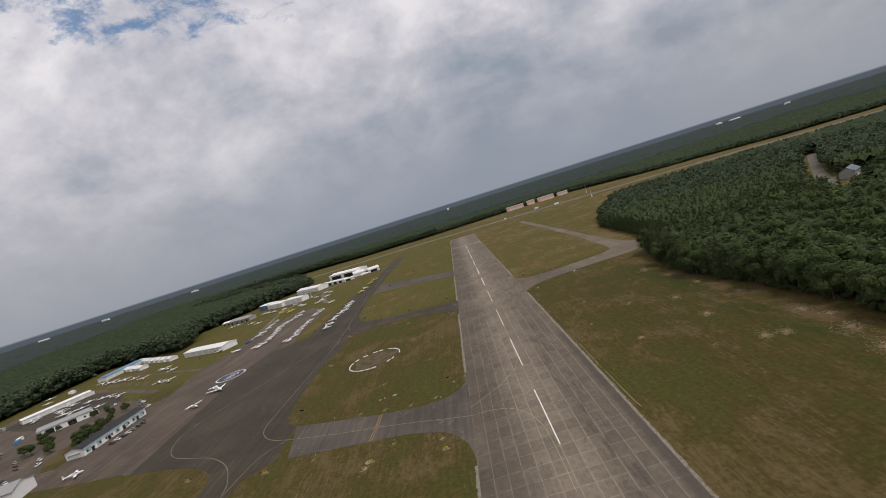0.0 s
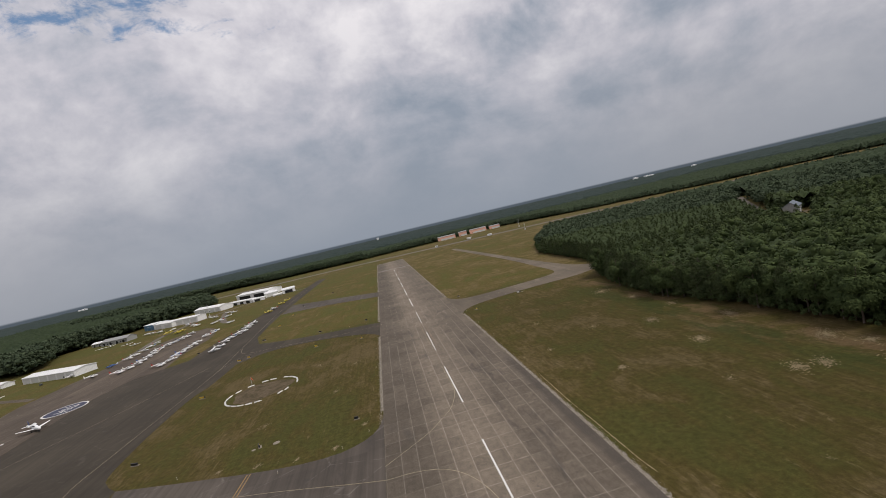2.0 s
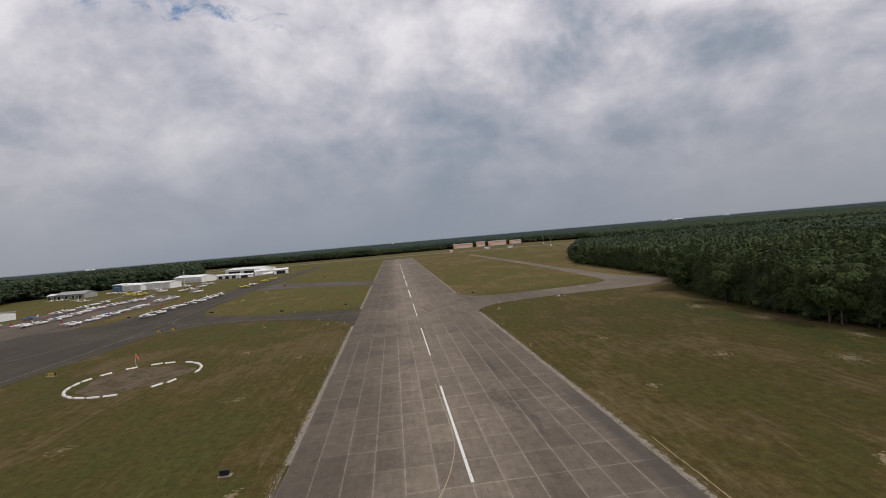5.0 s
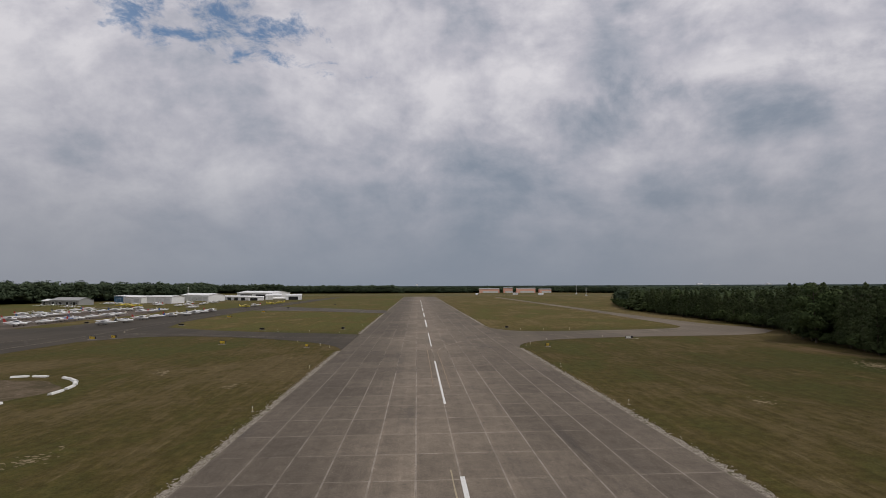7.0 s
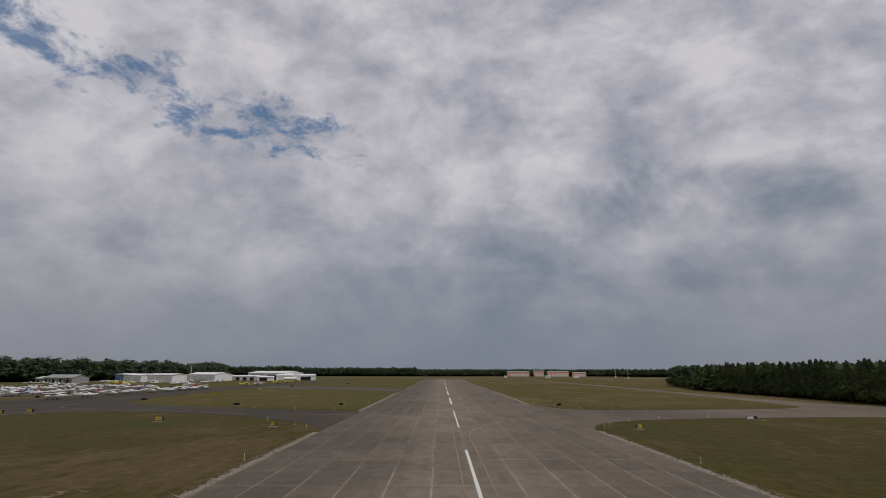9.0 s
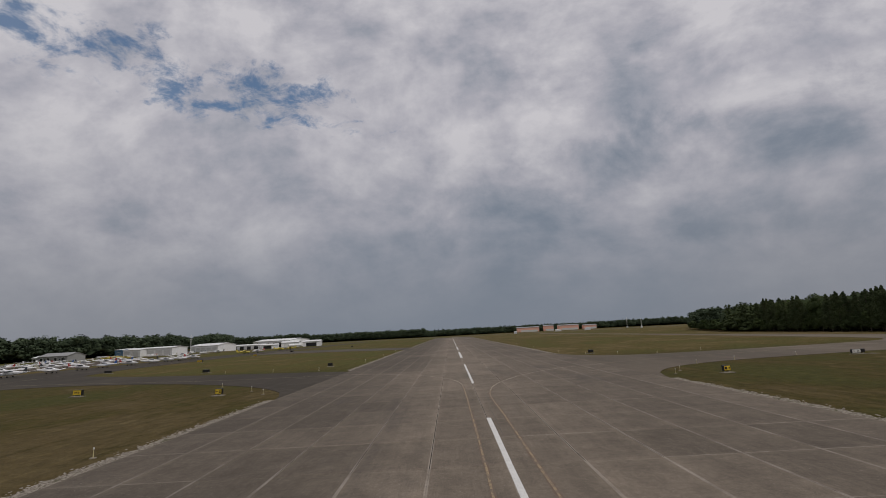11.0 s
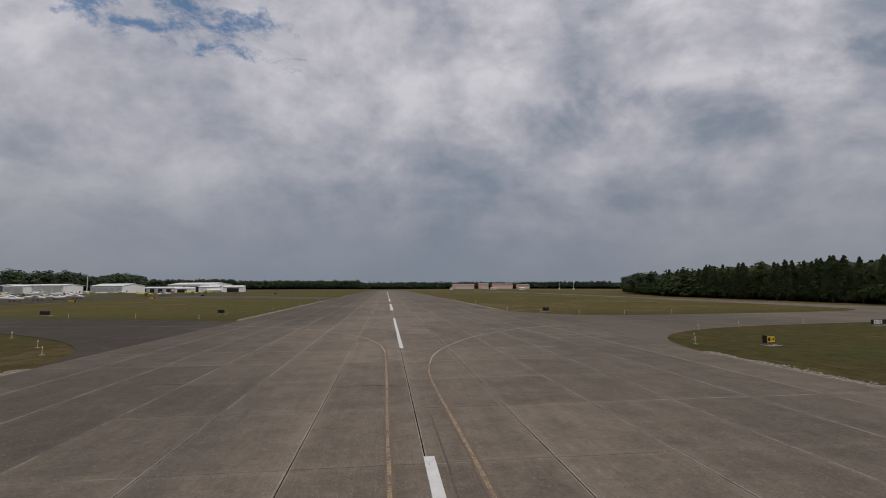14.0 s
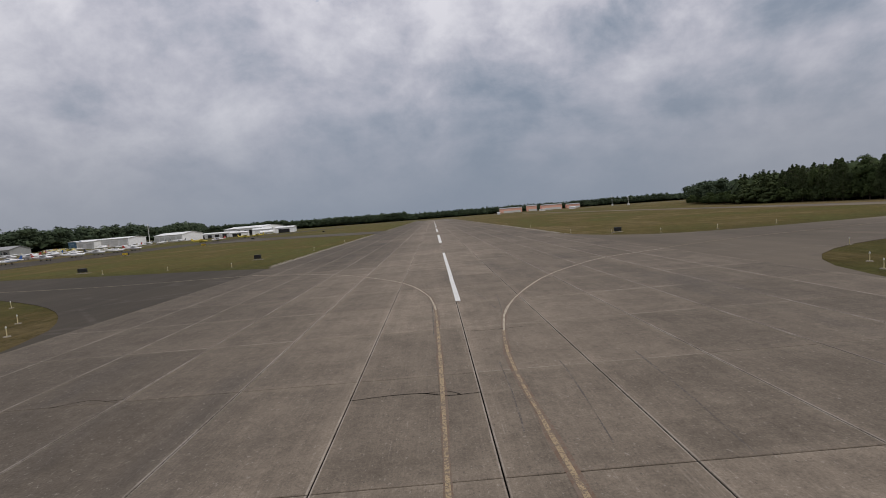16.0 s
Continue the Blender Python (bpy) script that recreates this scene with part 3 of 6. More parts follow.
def tube(r1, r2, length, n=10, m=None):
    return add_tube(bmesh.new(), r1, r2, length, n, m)


def thing(name, label, category, m, group="", kind=""):
    ob = new(name)
    ob.empty_display_size = 0.5
    ob.matrix_world = m
    return tagged(ob, label, category, group, kind)


def slab_sheet(name, outline, top, thick, material, label, category, parent=None):
    """A paved area with the given outline, its surface at top."""
    bm = bmesh.new()
    vs = [bm.verts.new((x, y, top)) for x, y in outline]
    f = bm.faces.new(vs)
    f.normal_update()
    if f.normal.z < 0:
        f.normal_flip()
    r = bmesh.ops.extrude_face_region(bm, geom=[f])
    for v in r["geom"]:
        if isinstance(v, bmesh.types.BMVert):
            v.co.z -= thick
    bmesh.ops.recalc_face_normals(bm, faces=bm.faces)
    bmesh.ops.triangulate(bm, faces=[f for f in bm.faces if len(f.verts) > 4])
    ob = part(name, bm, material, parent)
    return tagged(ob, label, category, kind="structure")


def rounded(points, step=4.0):
    """A smooth curve through the given points."""
    out, n = [], len(points)
    for i in range(n - 1):
        p0, p1, p2, p3 = (Vector(points[max(0, min(n - 1, k))]) for k in (i - 1, i, i + 1, i + 2))
        parts = max(2, int((p2 - p1).length / step))
        for k in range(parts):
            t = k / parts
            out.append(tuple(0.5 * (2 * p1 + (p2 - p0) * t + (2 * p0 - 5 * p1 + 4 * p2 - p3) * t * t + (3 * p1 - p0 - 3 * p2 + p3) * t ** 3)))
    out.append(tuple(points[-1]))
    return out


def ribbon(name, line, width, z, material, label, category, parent=None, jitter=0.0, seed=0):
    """A flat painted line along points, w wide; with uneven edges where jitter is given."""
    rng = random.Random(seed)
    pts = [Vector((p[0], p[1], 0)) for p in line]
    verts, faces = [], []
    for i, p in enumerate(pts):
        d = (pts[min(i + 1, len(pts) - 1)] - pts[max(i - 1, 0)]).normalized()
        s = Vector((-d.y, d.x, 0))
        a, b = (width / 2 + rng.uniform(-jitter, jitter) for _ in range(2))
        verts += [p + s * a + Vector((0, 0, z)), p - s * b + Vector((0, 0, z))]
    for i in range(len(pts) - 1):
        faces.append((2 * i, 2 * i + 1, 2 * i + 3, 2 * i + 2))
    ob = mesh_ob(name, verts, faces, material, parent)
    for f in ob.data.polygons:
        if f.normal.z < 0:
            f.flip()
    return tagged(ob, label, category, kind="structure")


# ---- the ground ----
bm = bmesh.new()
rings = [0, 60, 120, 200, 300, 420, 600, 850, 1200, 1700, 2400, 3300, 4800]
prev, N = None, 72
centre = bm.verts.new((0, 0, -0.05))
for r in rings[1:]:
    ring = [bm.verts.new((r * math.cos(2 * math.pi * k / N), r * math.sin(2 * math.pi * k / N), -0.05)) for k in range(N)]
    for k in range(N):
        if prev is None:
            bm.faces.new((centre, ring[k], ring[(k + 1) % N]))
        else:
            bm.faces.new((prev[k], ring[k], ring[(k + 1) % N], prev[(k + 1) % N]))
    prev = ring
tagged(part("ground", bm, GRASS), "flat mown airfield grass, olive green with straw and bare patches", "grass", kind="structure")

# ---- runway ----
LANE, ROW, ROW0 = 3.81, 6.096, 170.15
RUN_END = 782.0
bm = box(45.72, 1082, 0.30, 0, 241, -0.335)
runway = tagged(part("runway", bm, CRACK), "long runway of grey concrete slabs with dark open joints", "runway", kind="structure")


def slab_geometry(gap):
    hx, hy, e = LANE / 2 - gap, ROW / 2 - gap * 0.85, gap * 0.77
    v = [(sx * (hx - e), sy * (hy - e), 0.0) for sx, sy in ((-1, -1), (1, -1), (1, 1), (-1, 1))]
    v += [(sx * hx, sy * hy, -0.012) for sx, sy in ((-1, -1), (1, -1), (1, 1), (-1, 1))]
    v += [(sx * hx, sy * hy, -0.034) for sx, sy in ((-1, -1), (1, -1), (1, 1), (-1, 1))]
    f = [(0, 1, 2, 3)]
    for a in (0, 4):
        f += [(a + k, a + 4 + k, a + 4 + (k + 1) % 4, a + (k + 1) % 4) for k in range(4)]
    return v, f


sv, sf = slab_geometry(0.018)
tv, tf = slab_geometry(0.003)     # joints filled with dust
rest_v, rest_f = [], []
near_rows = []
first_row = int((-300 - ROW0) // ROW)
for j in range(first_row, int((RUN_END - ROW0) // ROW)):
    yc = ROW0 + (j + 0.5) * ROW
    for i in range(-6, 6):
        xc = (i + 0.5) * LANE
        dz = random.uniform(-0.003, 0.003)
        if 135 < yc < 287:
            near_rows.append((xc, yc, dz))
        else:
            o = len(rest_v)
            rest_v += [(x + xc, y + yc, z + dz) for x, y, z in (tv if yc < 143 else sv)]
            rest_f += [tuple(o + k for k in f) for f in sf]
far_slabs = mesh_ob("slab_field", rest_v, rest_f, SLAB, runway)
tagged(far_slabs, "weathered grey concrete slabs", kind="stuff")

for k in range(-4, 10):
    y0 = 60.96 * k
    w = 0.31 if k in (2, 3) else 0.40 if k < 2 else 0.60
    line = [(0.12, y0 + 36.576 * s / 8) for s in range(9)]
    ribbon("centre_stripe", line, w, 0.008, WHITE_PAINT, "worn white centreline stripe painted on the runway", "runway marking", jitter=0.015, seed=k)
ribbon("cross_stripe", [(-21.5, 606), (-10, 602), (0, 600), (10, 598), (23.5, 594)], 2.2, 0.008, FADED_WHITE, "faded white bar painted across the runway", "runway marking")
ribbon("end_bar", [(-21.8, 779), (21.8, 776)], 1.6, 0.008, FADED_WHITE, "faded white bar at the runway end", "runway marking")

# curved lead-off lines
left_lead = rounded([(-1.1, 132), (-1.05, 150), (-1.1, 165), (-1.15, 176), (-1.3, 182), (-1.9, 186.5), (-3.6, 192), (-7.4, 198), (-12.4, 203.2), (-22, 208.5)], 1.5)
ribbon("line_stain", left_lead, 0.24, 0.0055, RUST_STAIN, "rusty brown stain under the taxi line", "stain", jitter=0.05, seed=5)
ribbon("lead_line", [p for p in left_lead if p[1] < 183], 0.11, 0.008, YELLOW_PAINT, "worn yellow lead-off line curving off the runway", "taxi line", jitter=0.02, seed=3)
ribbon("lead_line", [p for p in left_lead if p[1] > 180.6], 0.11, 0.0085, CREAM_PAINT, "bleached pale lead-off line curving off the runway", "taxi line", jitter=0.02, seed=3)
right_lead = rounded([(1.5, 132), (1.45, 150), (1.4, 160), (1.3, 167), (1.35, 172), (1.9, 176.5), (2.5, 179.5), (4.3, 184.5), (7.4, 190.5), (11.4, 195.6), (15.4, 199.4), (22.8, 203.0)], 1.5)
ribbon("line_stain", right_lead, 0.26, 0.0055, RUST_STAIN, "rusty brown stain under the taxi line", "stain", jitter=0.05, seed=6)
ribbon("lead_line", [p for p in right_lead if p[1] < 176], 0.12, 0.008, YELLOW_PAINT, "worn yellow lead-off line curving off the runway", "taxi line", jitter=0.02, seed=4)
ribbon("lead_line", [p for p in right_lead if p[1] > 173.6], 0.12, 0.0085, CREAM_PAINT, "bleached pale lead-off line curving off the runway", "taxi line", jitter=0.02, seed=4)

# ---- taxiways and apron ----
conn1_up = rounded([(-22.9, 70), (-23.6, 63), (-26, 57), (-31, 52.7), (-38.5, 51.2), (-52, 53.4), (-77, 61.5), (-98, 69)], 3)
conn1_lo = rounded([(-22.9, 4), (-23.8, 10), (-26, 17), (-32, 25.2), (-42, 30.4), (-50, 33), (-62, 35.2), (-92, 41)], 3)
slab_sheet("taxiway", conn1_up + conn1_lo[::-1], -0.012, 0.2, TAXI, "grey asphalt connector taxiway", "taxiway")
conn2_lo = rounded([(-22.9, 177), (-25, 184), (-31, 192), (-40, 199.5), (-53, 207.5), (-66, 212.5), (-80, 216), (-93, 214), (-104, 203)], 3)
conn2_up = rounded([(-22.9, 216), (-30, 219), (-39, 222), (-54, 226.5), (-74, 234), (-92, 244), (-104, 252)], 3)
slab_sheet("taxiway", conn2_lo + conn2_up[::-1], -0.012, 0.2, ASPHALT, "dark asphalt connector taxiway", "taxiway")
conn3_lo = rounded([(-22.9, 339), (-40, 350), (-63, 365), (-90, 377), (-116, 385)], 4)
conn3_up = rounded([(-22.9, 370), (-40, 385), (-60, 401), (-85, 420), (-116, 446)], 4)
slab_sheet("taxiway", conn3_lo + conn3_up[::-1], -0.012, 0.2, TAXI, "grey asphalt connector taxiway", "taxiway")
exit_lo = rounded([(22.9, 178), (24.6, 184.6), (28.6, 190.4), (35.5, 195), (44, 197.8), (56, 200), (69, 201.6), (82, 202.2), (99, 203), (112, 207.5)], 3)
exit_mid = rounded([(121.5, 216), (123, 229), (116.5, 247), (113.5, 304), (113, 420), (112.5, 560), (112, 706)], 8)
exit_up = rounded([(104, 708), (105, 396), (102, 276), (100.4, 242), (97, 232), (90, 227.5), (76, 224.5), (58, 222.5), (42, 221.6), (32.5, 223.5), (26.5, 231), (22.9, 243)], 3)
slab_sheet("taxiway", exit_lo + exit_mid + exit_up, -0.012, 0.2, EXIT_OLD, "pale grey asphalt exit taxiway beside the wood", "taxiway")

apron_edge = (rounded([(-98, 41), (-104, 37), (-108, 28), (-107, -20), (-104, -200)], 4) + rounded([(-121, -200), (-122, 20), (-123.5, 42), (-129, 51), (-142, 60), (-165, 68.5), (-176, 71)], 4)
              + [(-178, 110), (-182, 168), (-184, 209), (-179, 238), (-163, 250), (-151, 257), (-150, 311), (-146, 350), (-146, 400), (-142, 440), (-138, 466), (-134, 490), (-133, 600), (-128, 760)] + [(-113, 760), (-116, 600), (-117, 460)]
              + [(-117, 440), (-117, 392), (-115, 330), (-112, 280), (-104, 252), (-104, 203)] + rounded([(-104.5, 203), (-106, 170), (-109.5, 150), (-109.5, 116), (-108, 92), (-105.5, 78), (-98, 69)], 4))
slab_sheet("apron", apron_edge, -0.016, 0.2, ASPHALT, "wide dark asphalt parking apron with stains", "apron")
slab_sheet("apron_strip", [(-176, 71.2), (-182, 74.6), (-240, 88), (-256, 100), (-256, 108), (-233, 108), (-230, 160), (-238, 196), (-247, 246), (-243, 285), (-236, 330), (-230, 405), (-218, 428), (-200, 430), (-186, 412), (-172, 372), (-166.5, 340), (-168.5, 297), (-166.5, 275), (-163.2, 250.2), (-179.2, 238.2), (-184.2, 209), (-182.2, 168), (-178.2, 110)],
           -0.020, 0.2, APRON, "brown-grey concrete apron strip with parked aircraft", "apron")
slab_sheet("parking_lot", [(-256.2, 100), (-300, 108), (-420, 190), (-455, 290), (-440, 318), (-318, 240), (-262, 212), (-238.2, 196), (-230.2, 160), (-233.2, 108), (-256.2, 108)], -0.024, 0.2, APRON,
           "grey landside yard between low hangars", "yard")
for pts in ([(-234, 330), (-246, 400), (-256, 470), (-244, 545), (-212, 612), (-180, 636), (-126, 646)], [(-222, 560), (-206, 500), (-190, 452), (-176, 430)]):
    ribbon("service_road", rounded(pts, 8), 6.5, -0.032, EXIT_PAVE, "narrow pale service road in front of the hangars", "road", jitter=0.3, seed=len(pts))
slab_sheet("cross_runway", [(-700, 1010), (-690, 980), (-120, 935), (330, 800), (420, 770), (900, 560), (915, 585), (440, 800), (345, 832), (-110, 970)], -0.018, 0.2, EXIT_PAVE, "pale distant cross runway", "runway")
slab_sheet("woodland_road", [(219, 160), (226, 155), (247, 194), (266, 225), (278, 214), (281, 218), (272, 233), (303, 280), (346, 339), (395, 404), (389, 409), (340, 344), (297, 286), (259, 232), (240, 199)], -0.012, 0.2, EXIT_PAVE, "pale dirt road through the wood", "road")

slab_sheet("asphalt_lot", [(-330, 206), (-300, 236), (-322, 262), (-372, 300), (-420, 306), (-440, 268), (-390, 236)], -0.008, 0.1, ASPHALT, "dark asphalt lot with parked aircraft", "yard")
slab_sheet("lawn", [(-247, 112), (-247, 122), (-254, 128), (-268, 154), (-273, 150), (-270, 130), (-257, 113)], -0.006, 0.1, GRASS, "small lawn beside the terminal", "grass")
slab_sheet("lawn", [(-252, 112), (-249, 160), (-256, 190), (-262, 188), (-262, 118)], -0.010, 0.1, GRASS, "strip of lawn behind the terminal", "grass")
slab_sheet("lawn", [(-240, 192), (-247, 206), (-268, 226), (-276, 216), (-252, 196)], -0.010, 0.1, GRASS, "scruffy lawn beside the apron", "grass")
for k, (a, b) in enumerate((((-446, 352), (-268, 228)), ((-430, 372), (-250, 262)))):
    ribbon("tie_down_lane", rounded([a, ((a[0] + b[0]) / 2, (a[1] + b[1]) / 2 + 4), b], 12), 5.0, -0.030, APRON, "pale paved lane between tie-down rows", "lane")
for k in range(9):
    x, y = -400 + 15 * k, 333 - 10.5 * k
    ribbon("tie_down_pad", [(x - 4, y + 14), (x + 5, y - 2)], 3.2, -0.034, APRON, "narrow paved tie-down pad in the grass", "pad")
# painted lines on the taxiways
L = "faded yellow taxi line on the pavement"
for pts, w in (([(-23, 31.5), (-30, 34), (-51, 42), (-74, 49), (-95, 56.8), (-106, 62), (-113, 70), (-116.2, 80), (-115.8, 100), (-114, 150), (-112.5, 200), (-116.5, 280), (-123, 420), (-124, 600)], 0.25),
               ([(-111, 28), (-112, 34), (-117.4, 45.6), (-124, 54.6), (-133, 62.6), (-142, 67.5), (-157, 75.5), (-165, 85), (-169, 95.5), (-170, 107), (-161, 130), (-140, 170), (-122, 215)], 0.25),
               ([(-113, 0), (-110, 30), (-106, 50), (-98, 57.5)], 0.25),
               ([(-22.9, 208.5), (-40, 209), (-60, 214), (-84, 222), (-104, 228), (-111, 236), (-114, 250)], 0.25),
               ([(-113, 190), (-110, 210), (-104, 222), (-92, 224)], 0.2),
               ([(22.9, 203.5), (34, 208), (60, 214), (88, 219), (104, 228), (109, 247), (109.5, 400), (108.5, 700)], 0.2)):
    ribbon("taxi_line", rounded(pts, 3), w, 0.006, FADED_YELLOW, L, "taxi line", jitter=0.03, seed=len(pts))
for dx in (0.0, 0.9):
    ribbon("hold_line", [(-59.9 + dx, 34.6), (-59.4 + dx, 41.5), (-58.9 + dx, 48.8), (-58.6 + dx, 54.6)], 0.3, 0.006, ORANGE_PAINT, "orange hold-short line across the taxiway", "taxi line", jitter=0.02, seed=int(dx * 10))
bm = bmesh.new()
bmesh.ops.create_circle(bm, cap_ends=True, radius=9.6, segments=40, matrix=Matrix.Translation((-193, 202, 0.004)))
compass = tagged(part("compass_disc", bm, BLUE_PAINT), "dark blue painted disc with a white ring on the apron", "ground marking", kind="structure")
ring = [(-193 + 9.9 * math.cos(a), 202 + 9.9 * math.sin(a)) for a in np.linspace(0, 2 * math.pi, 49)]
del ribbon("white_ring", ring, 1.0, 0.014, WHITE_PAINT, "white painted ring", "", compass)["kind"]
for k, (x0, y0, x1, y1) in enumerate(((-4.5, -3, -4.5, 4), (-4.5, 0, -1, 0), (-1, -3, -1, 4), (1.2, -3, 1.2, 4), (1.2, 4, 4.8, 4), (4.8, 4, 4.8, -3))):
    del ribbon("letter_bar", [(-193 + y0, 202 + x0), (-193 + y1, 202 + x1)], 0.9, 0.014, WHITE_PAINT, "white painted bar", "", compass, seed=k)["kind"]

# bare earth inside the ring of white markers, and crumbled runway shoulders
RING = (-73.4, 132.5)
bare = [(RING[0] + (12.0 + 0.9 * math.sin(3 * a + 1) + 0.5 * math.sin(7 * a)) * math.cos(a), RING[1] + (12.0 + 0.9 * math.sin(3 * a + 1) + 0.5 * math.sin(7 * a)) * math.sin(a)) for a in np.linspace(0, 2 * math.pi, 60)[:-1]]
slab_sheet("bare_circle", bare, -0.040, 0.05, BARE, "bare brown earth inside the marker circle", "earth")
for sx in (-1, 1):
    spans = ((-250, 2), (72, 177), (218, 338), (372, 780)) if sx < 0 else ((-250, 178), (245, 780))
    for k, (a, b) in enumerate(spans):
        line = [(sx * 23.2, y) for y in np.arange(a, b, 0.42)]
        ribbon("shoulder", line, 0.95, -0.022, GRAVEL, "crumbled gravel along the runway edge", "gravel", jitter=0.27, seed=k + 10 * sx)
track = rounded([(25.1, 66), (25.0, 64.4), (24.8, 51), (24.7, 40), (24.9, 30), (25.0, 19), (25.0, 12), (25.4, 6.3)], 0.6)
for k in range(0, len(track) - 2, 3):
    ribbon("pale_track", track[k:k + 4], 0.15, -0.014 + 0.0004 * (k % 2), SAND, "thin pale line of bare sand beside the runway", "earth", jitter=0.09, seed=k)

for k, (x, y, r) in enumerate(((75.2, 85.5, 3.3), (73, 57.2, 2.8), (87.5, 145.5, 4.6), (90, 122, 3.0), (45.3, 53.2, 1.4), (94, 70, 3.6), (94.3, 37, 4.2), (93, 15.6, 4.6), (89, 0, 4.6), (96.8, 28, 2.6), (74.6, 26, 2.8), (80, 24.4, 2.4), (92, 98, 2.6), (-62, 88, 2.0), (60, 30, 1.5), (-52, 150, 2.4), (-40, 104, 2.0), (44, 120, 1.8), (58, 96, 2.2), (36, 84, 1.6), (-34, 136, 1.6), (-36, 55.6, 1.2), (-46, 55.4, 1.0), (-57, 58.4, 1.3), (-68, 62, 1.0), (-33, 22, 1.2), (-50, 28, 1.1), (-58, 18, 1.5), (-80, 34, 1.2), (-28.5, 66, 0.9))):
    rk = random.Random(k)
    verts, faces = [], []
    for _ in range(int((130 if k < 13 else 70 if k > 20 else 40) * r)):
        a, q = rk.uniform(0, 6.283), r * 0.45 * abs(rk.gauss(0, 1))
        cx, cy, rr, st = x + 1.2 * q * math.cos(a) + 0.4 * q * math.sin(a), y + 1.7 * q * math.sin(a), rk.uniform(0.06, 0.34), rk.uniform(0.25, 0.7)
        o, m = len(verts), 6
        z = -0.040 + 0.0001 * len(faces)
        verts += [(cx + rr * rk.uniform(0.5, 1.2) * math.cos(6.283 * i / m), cy + rr * st * rk.uniform(0.5, 1.2) * math.sin(6.283 * i / m), z) for i in range(m)]
        faces.append(tuple(range(o, o + m)))
    tagged(mesh_ob("straw_patch", verts, faces, DRY_PATCH), "patch of dry straw and bare sandy earth in the grass", "straw", kind="stuff")

# ---- woods ----


def inside(poly, x, y):
    hit = np.zeros(len(x), bool)
    for (x0, y0), (x1, y1) in zip(poly, poly[1:] + poly[:1]):
        if y0 != y1:
            hit ^= ((y0 > y) != (y1 > y)) & (x < (x1 - x0) * (y - y0) / (y1 - y0) + x0)
    return hit


CLEARING = [(104, -600), (104, 40), (101, 78), (95, 113), (98, 152), (106.5, 186), (122.5, 209), (127.5, 246), (131, 300), (135, 365), (158, 435), (205, 540), (262, 620), (330, 610), (440, 606), (510, 572), (640, 535), (1000, 420),
            (1080, 560), (800, 725), (640, 780), (560, 860), (430, 960), (330, 1120), (250, 1160), (100, 1130), (-90, 1120), (-270, 1150), (-420, 1220), (-680, 1260), (-700, 1100), (-480, 1000), (-340, 850), (-285, 730),
            (-320, 690), (-350, 640), (-372, 570), (-400, 530), (-375, 480), (-352, 440), (-356, 405), (-420, 440), (-475, 440), (-480, 300), (-470, 220), (-420, 150), (-330, 60), (-300, -600)]
ROAD_GAP = [(217, 160), (231, 152), (256, 189), (264, 199), (272, 199), (287, 213), (293, 229), (285, 239), (277, 236), (305, 279), (347, 337), (398, 402), (386, 412), (335, 347), (292, 288), (254, 234), (235, 202)]


def leaf_tris(rng, centres, radii, per, size, spread=(0.78, 1.12)):
    """Loose leaf clumps: small triangles on the skins of overlapping lobes."""
    out = []
    for c, r in zip(centres, radii):
        d = rng.normal(size=(per, 3))
        d /= np.linalg.norm(d, axis=1)[:, None]
        d[:, 2] = np.where(d[:, 2] < -0.5, -d[:, 2], d[:, 2])
        p = c + d * r * rng.uniform(*spread, (per, 1))
        a = rng.normal(size=(per, 3))
        a -= d * (a * d).sum(1)[:, None] * 0.6
        a /= np.linalg.norm(a, axis=1)[:, None]
        b = np.cross(d, a) + rng.normal(size=(per, 3)) * 0.3
        s = size * rng.uniform(0.6, 1.3, (per, 1))
        out.append(np.stack([p - a * s * 0.5 - b * s * 0.35, p + a * s * 0.5 - b * s * 0.2, p + b * s * 0.7], 1))
    return np.concatenate(out)


def ico(level=1):
    bm = bmesh.new()
    bmesh.ops.create_icosphere(bm, subdivisions=level, radius=1.0)
    v = np.array([x.co[:] for x in bm.verts])
    f = np.array([[x.index for x in q.verts] for q in bm.faces])
    bm.free()
    return v, f


ICO1 = ico(1)


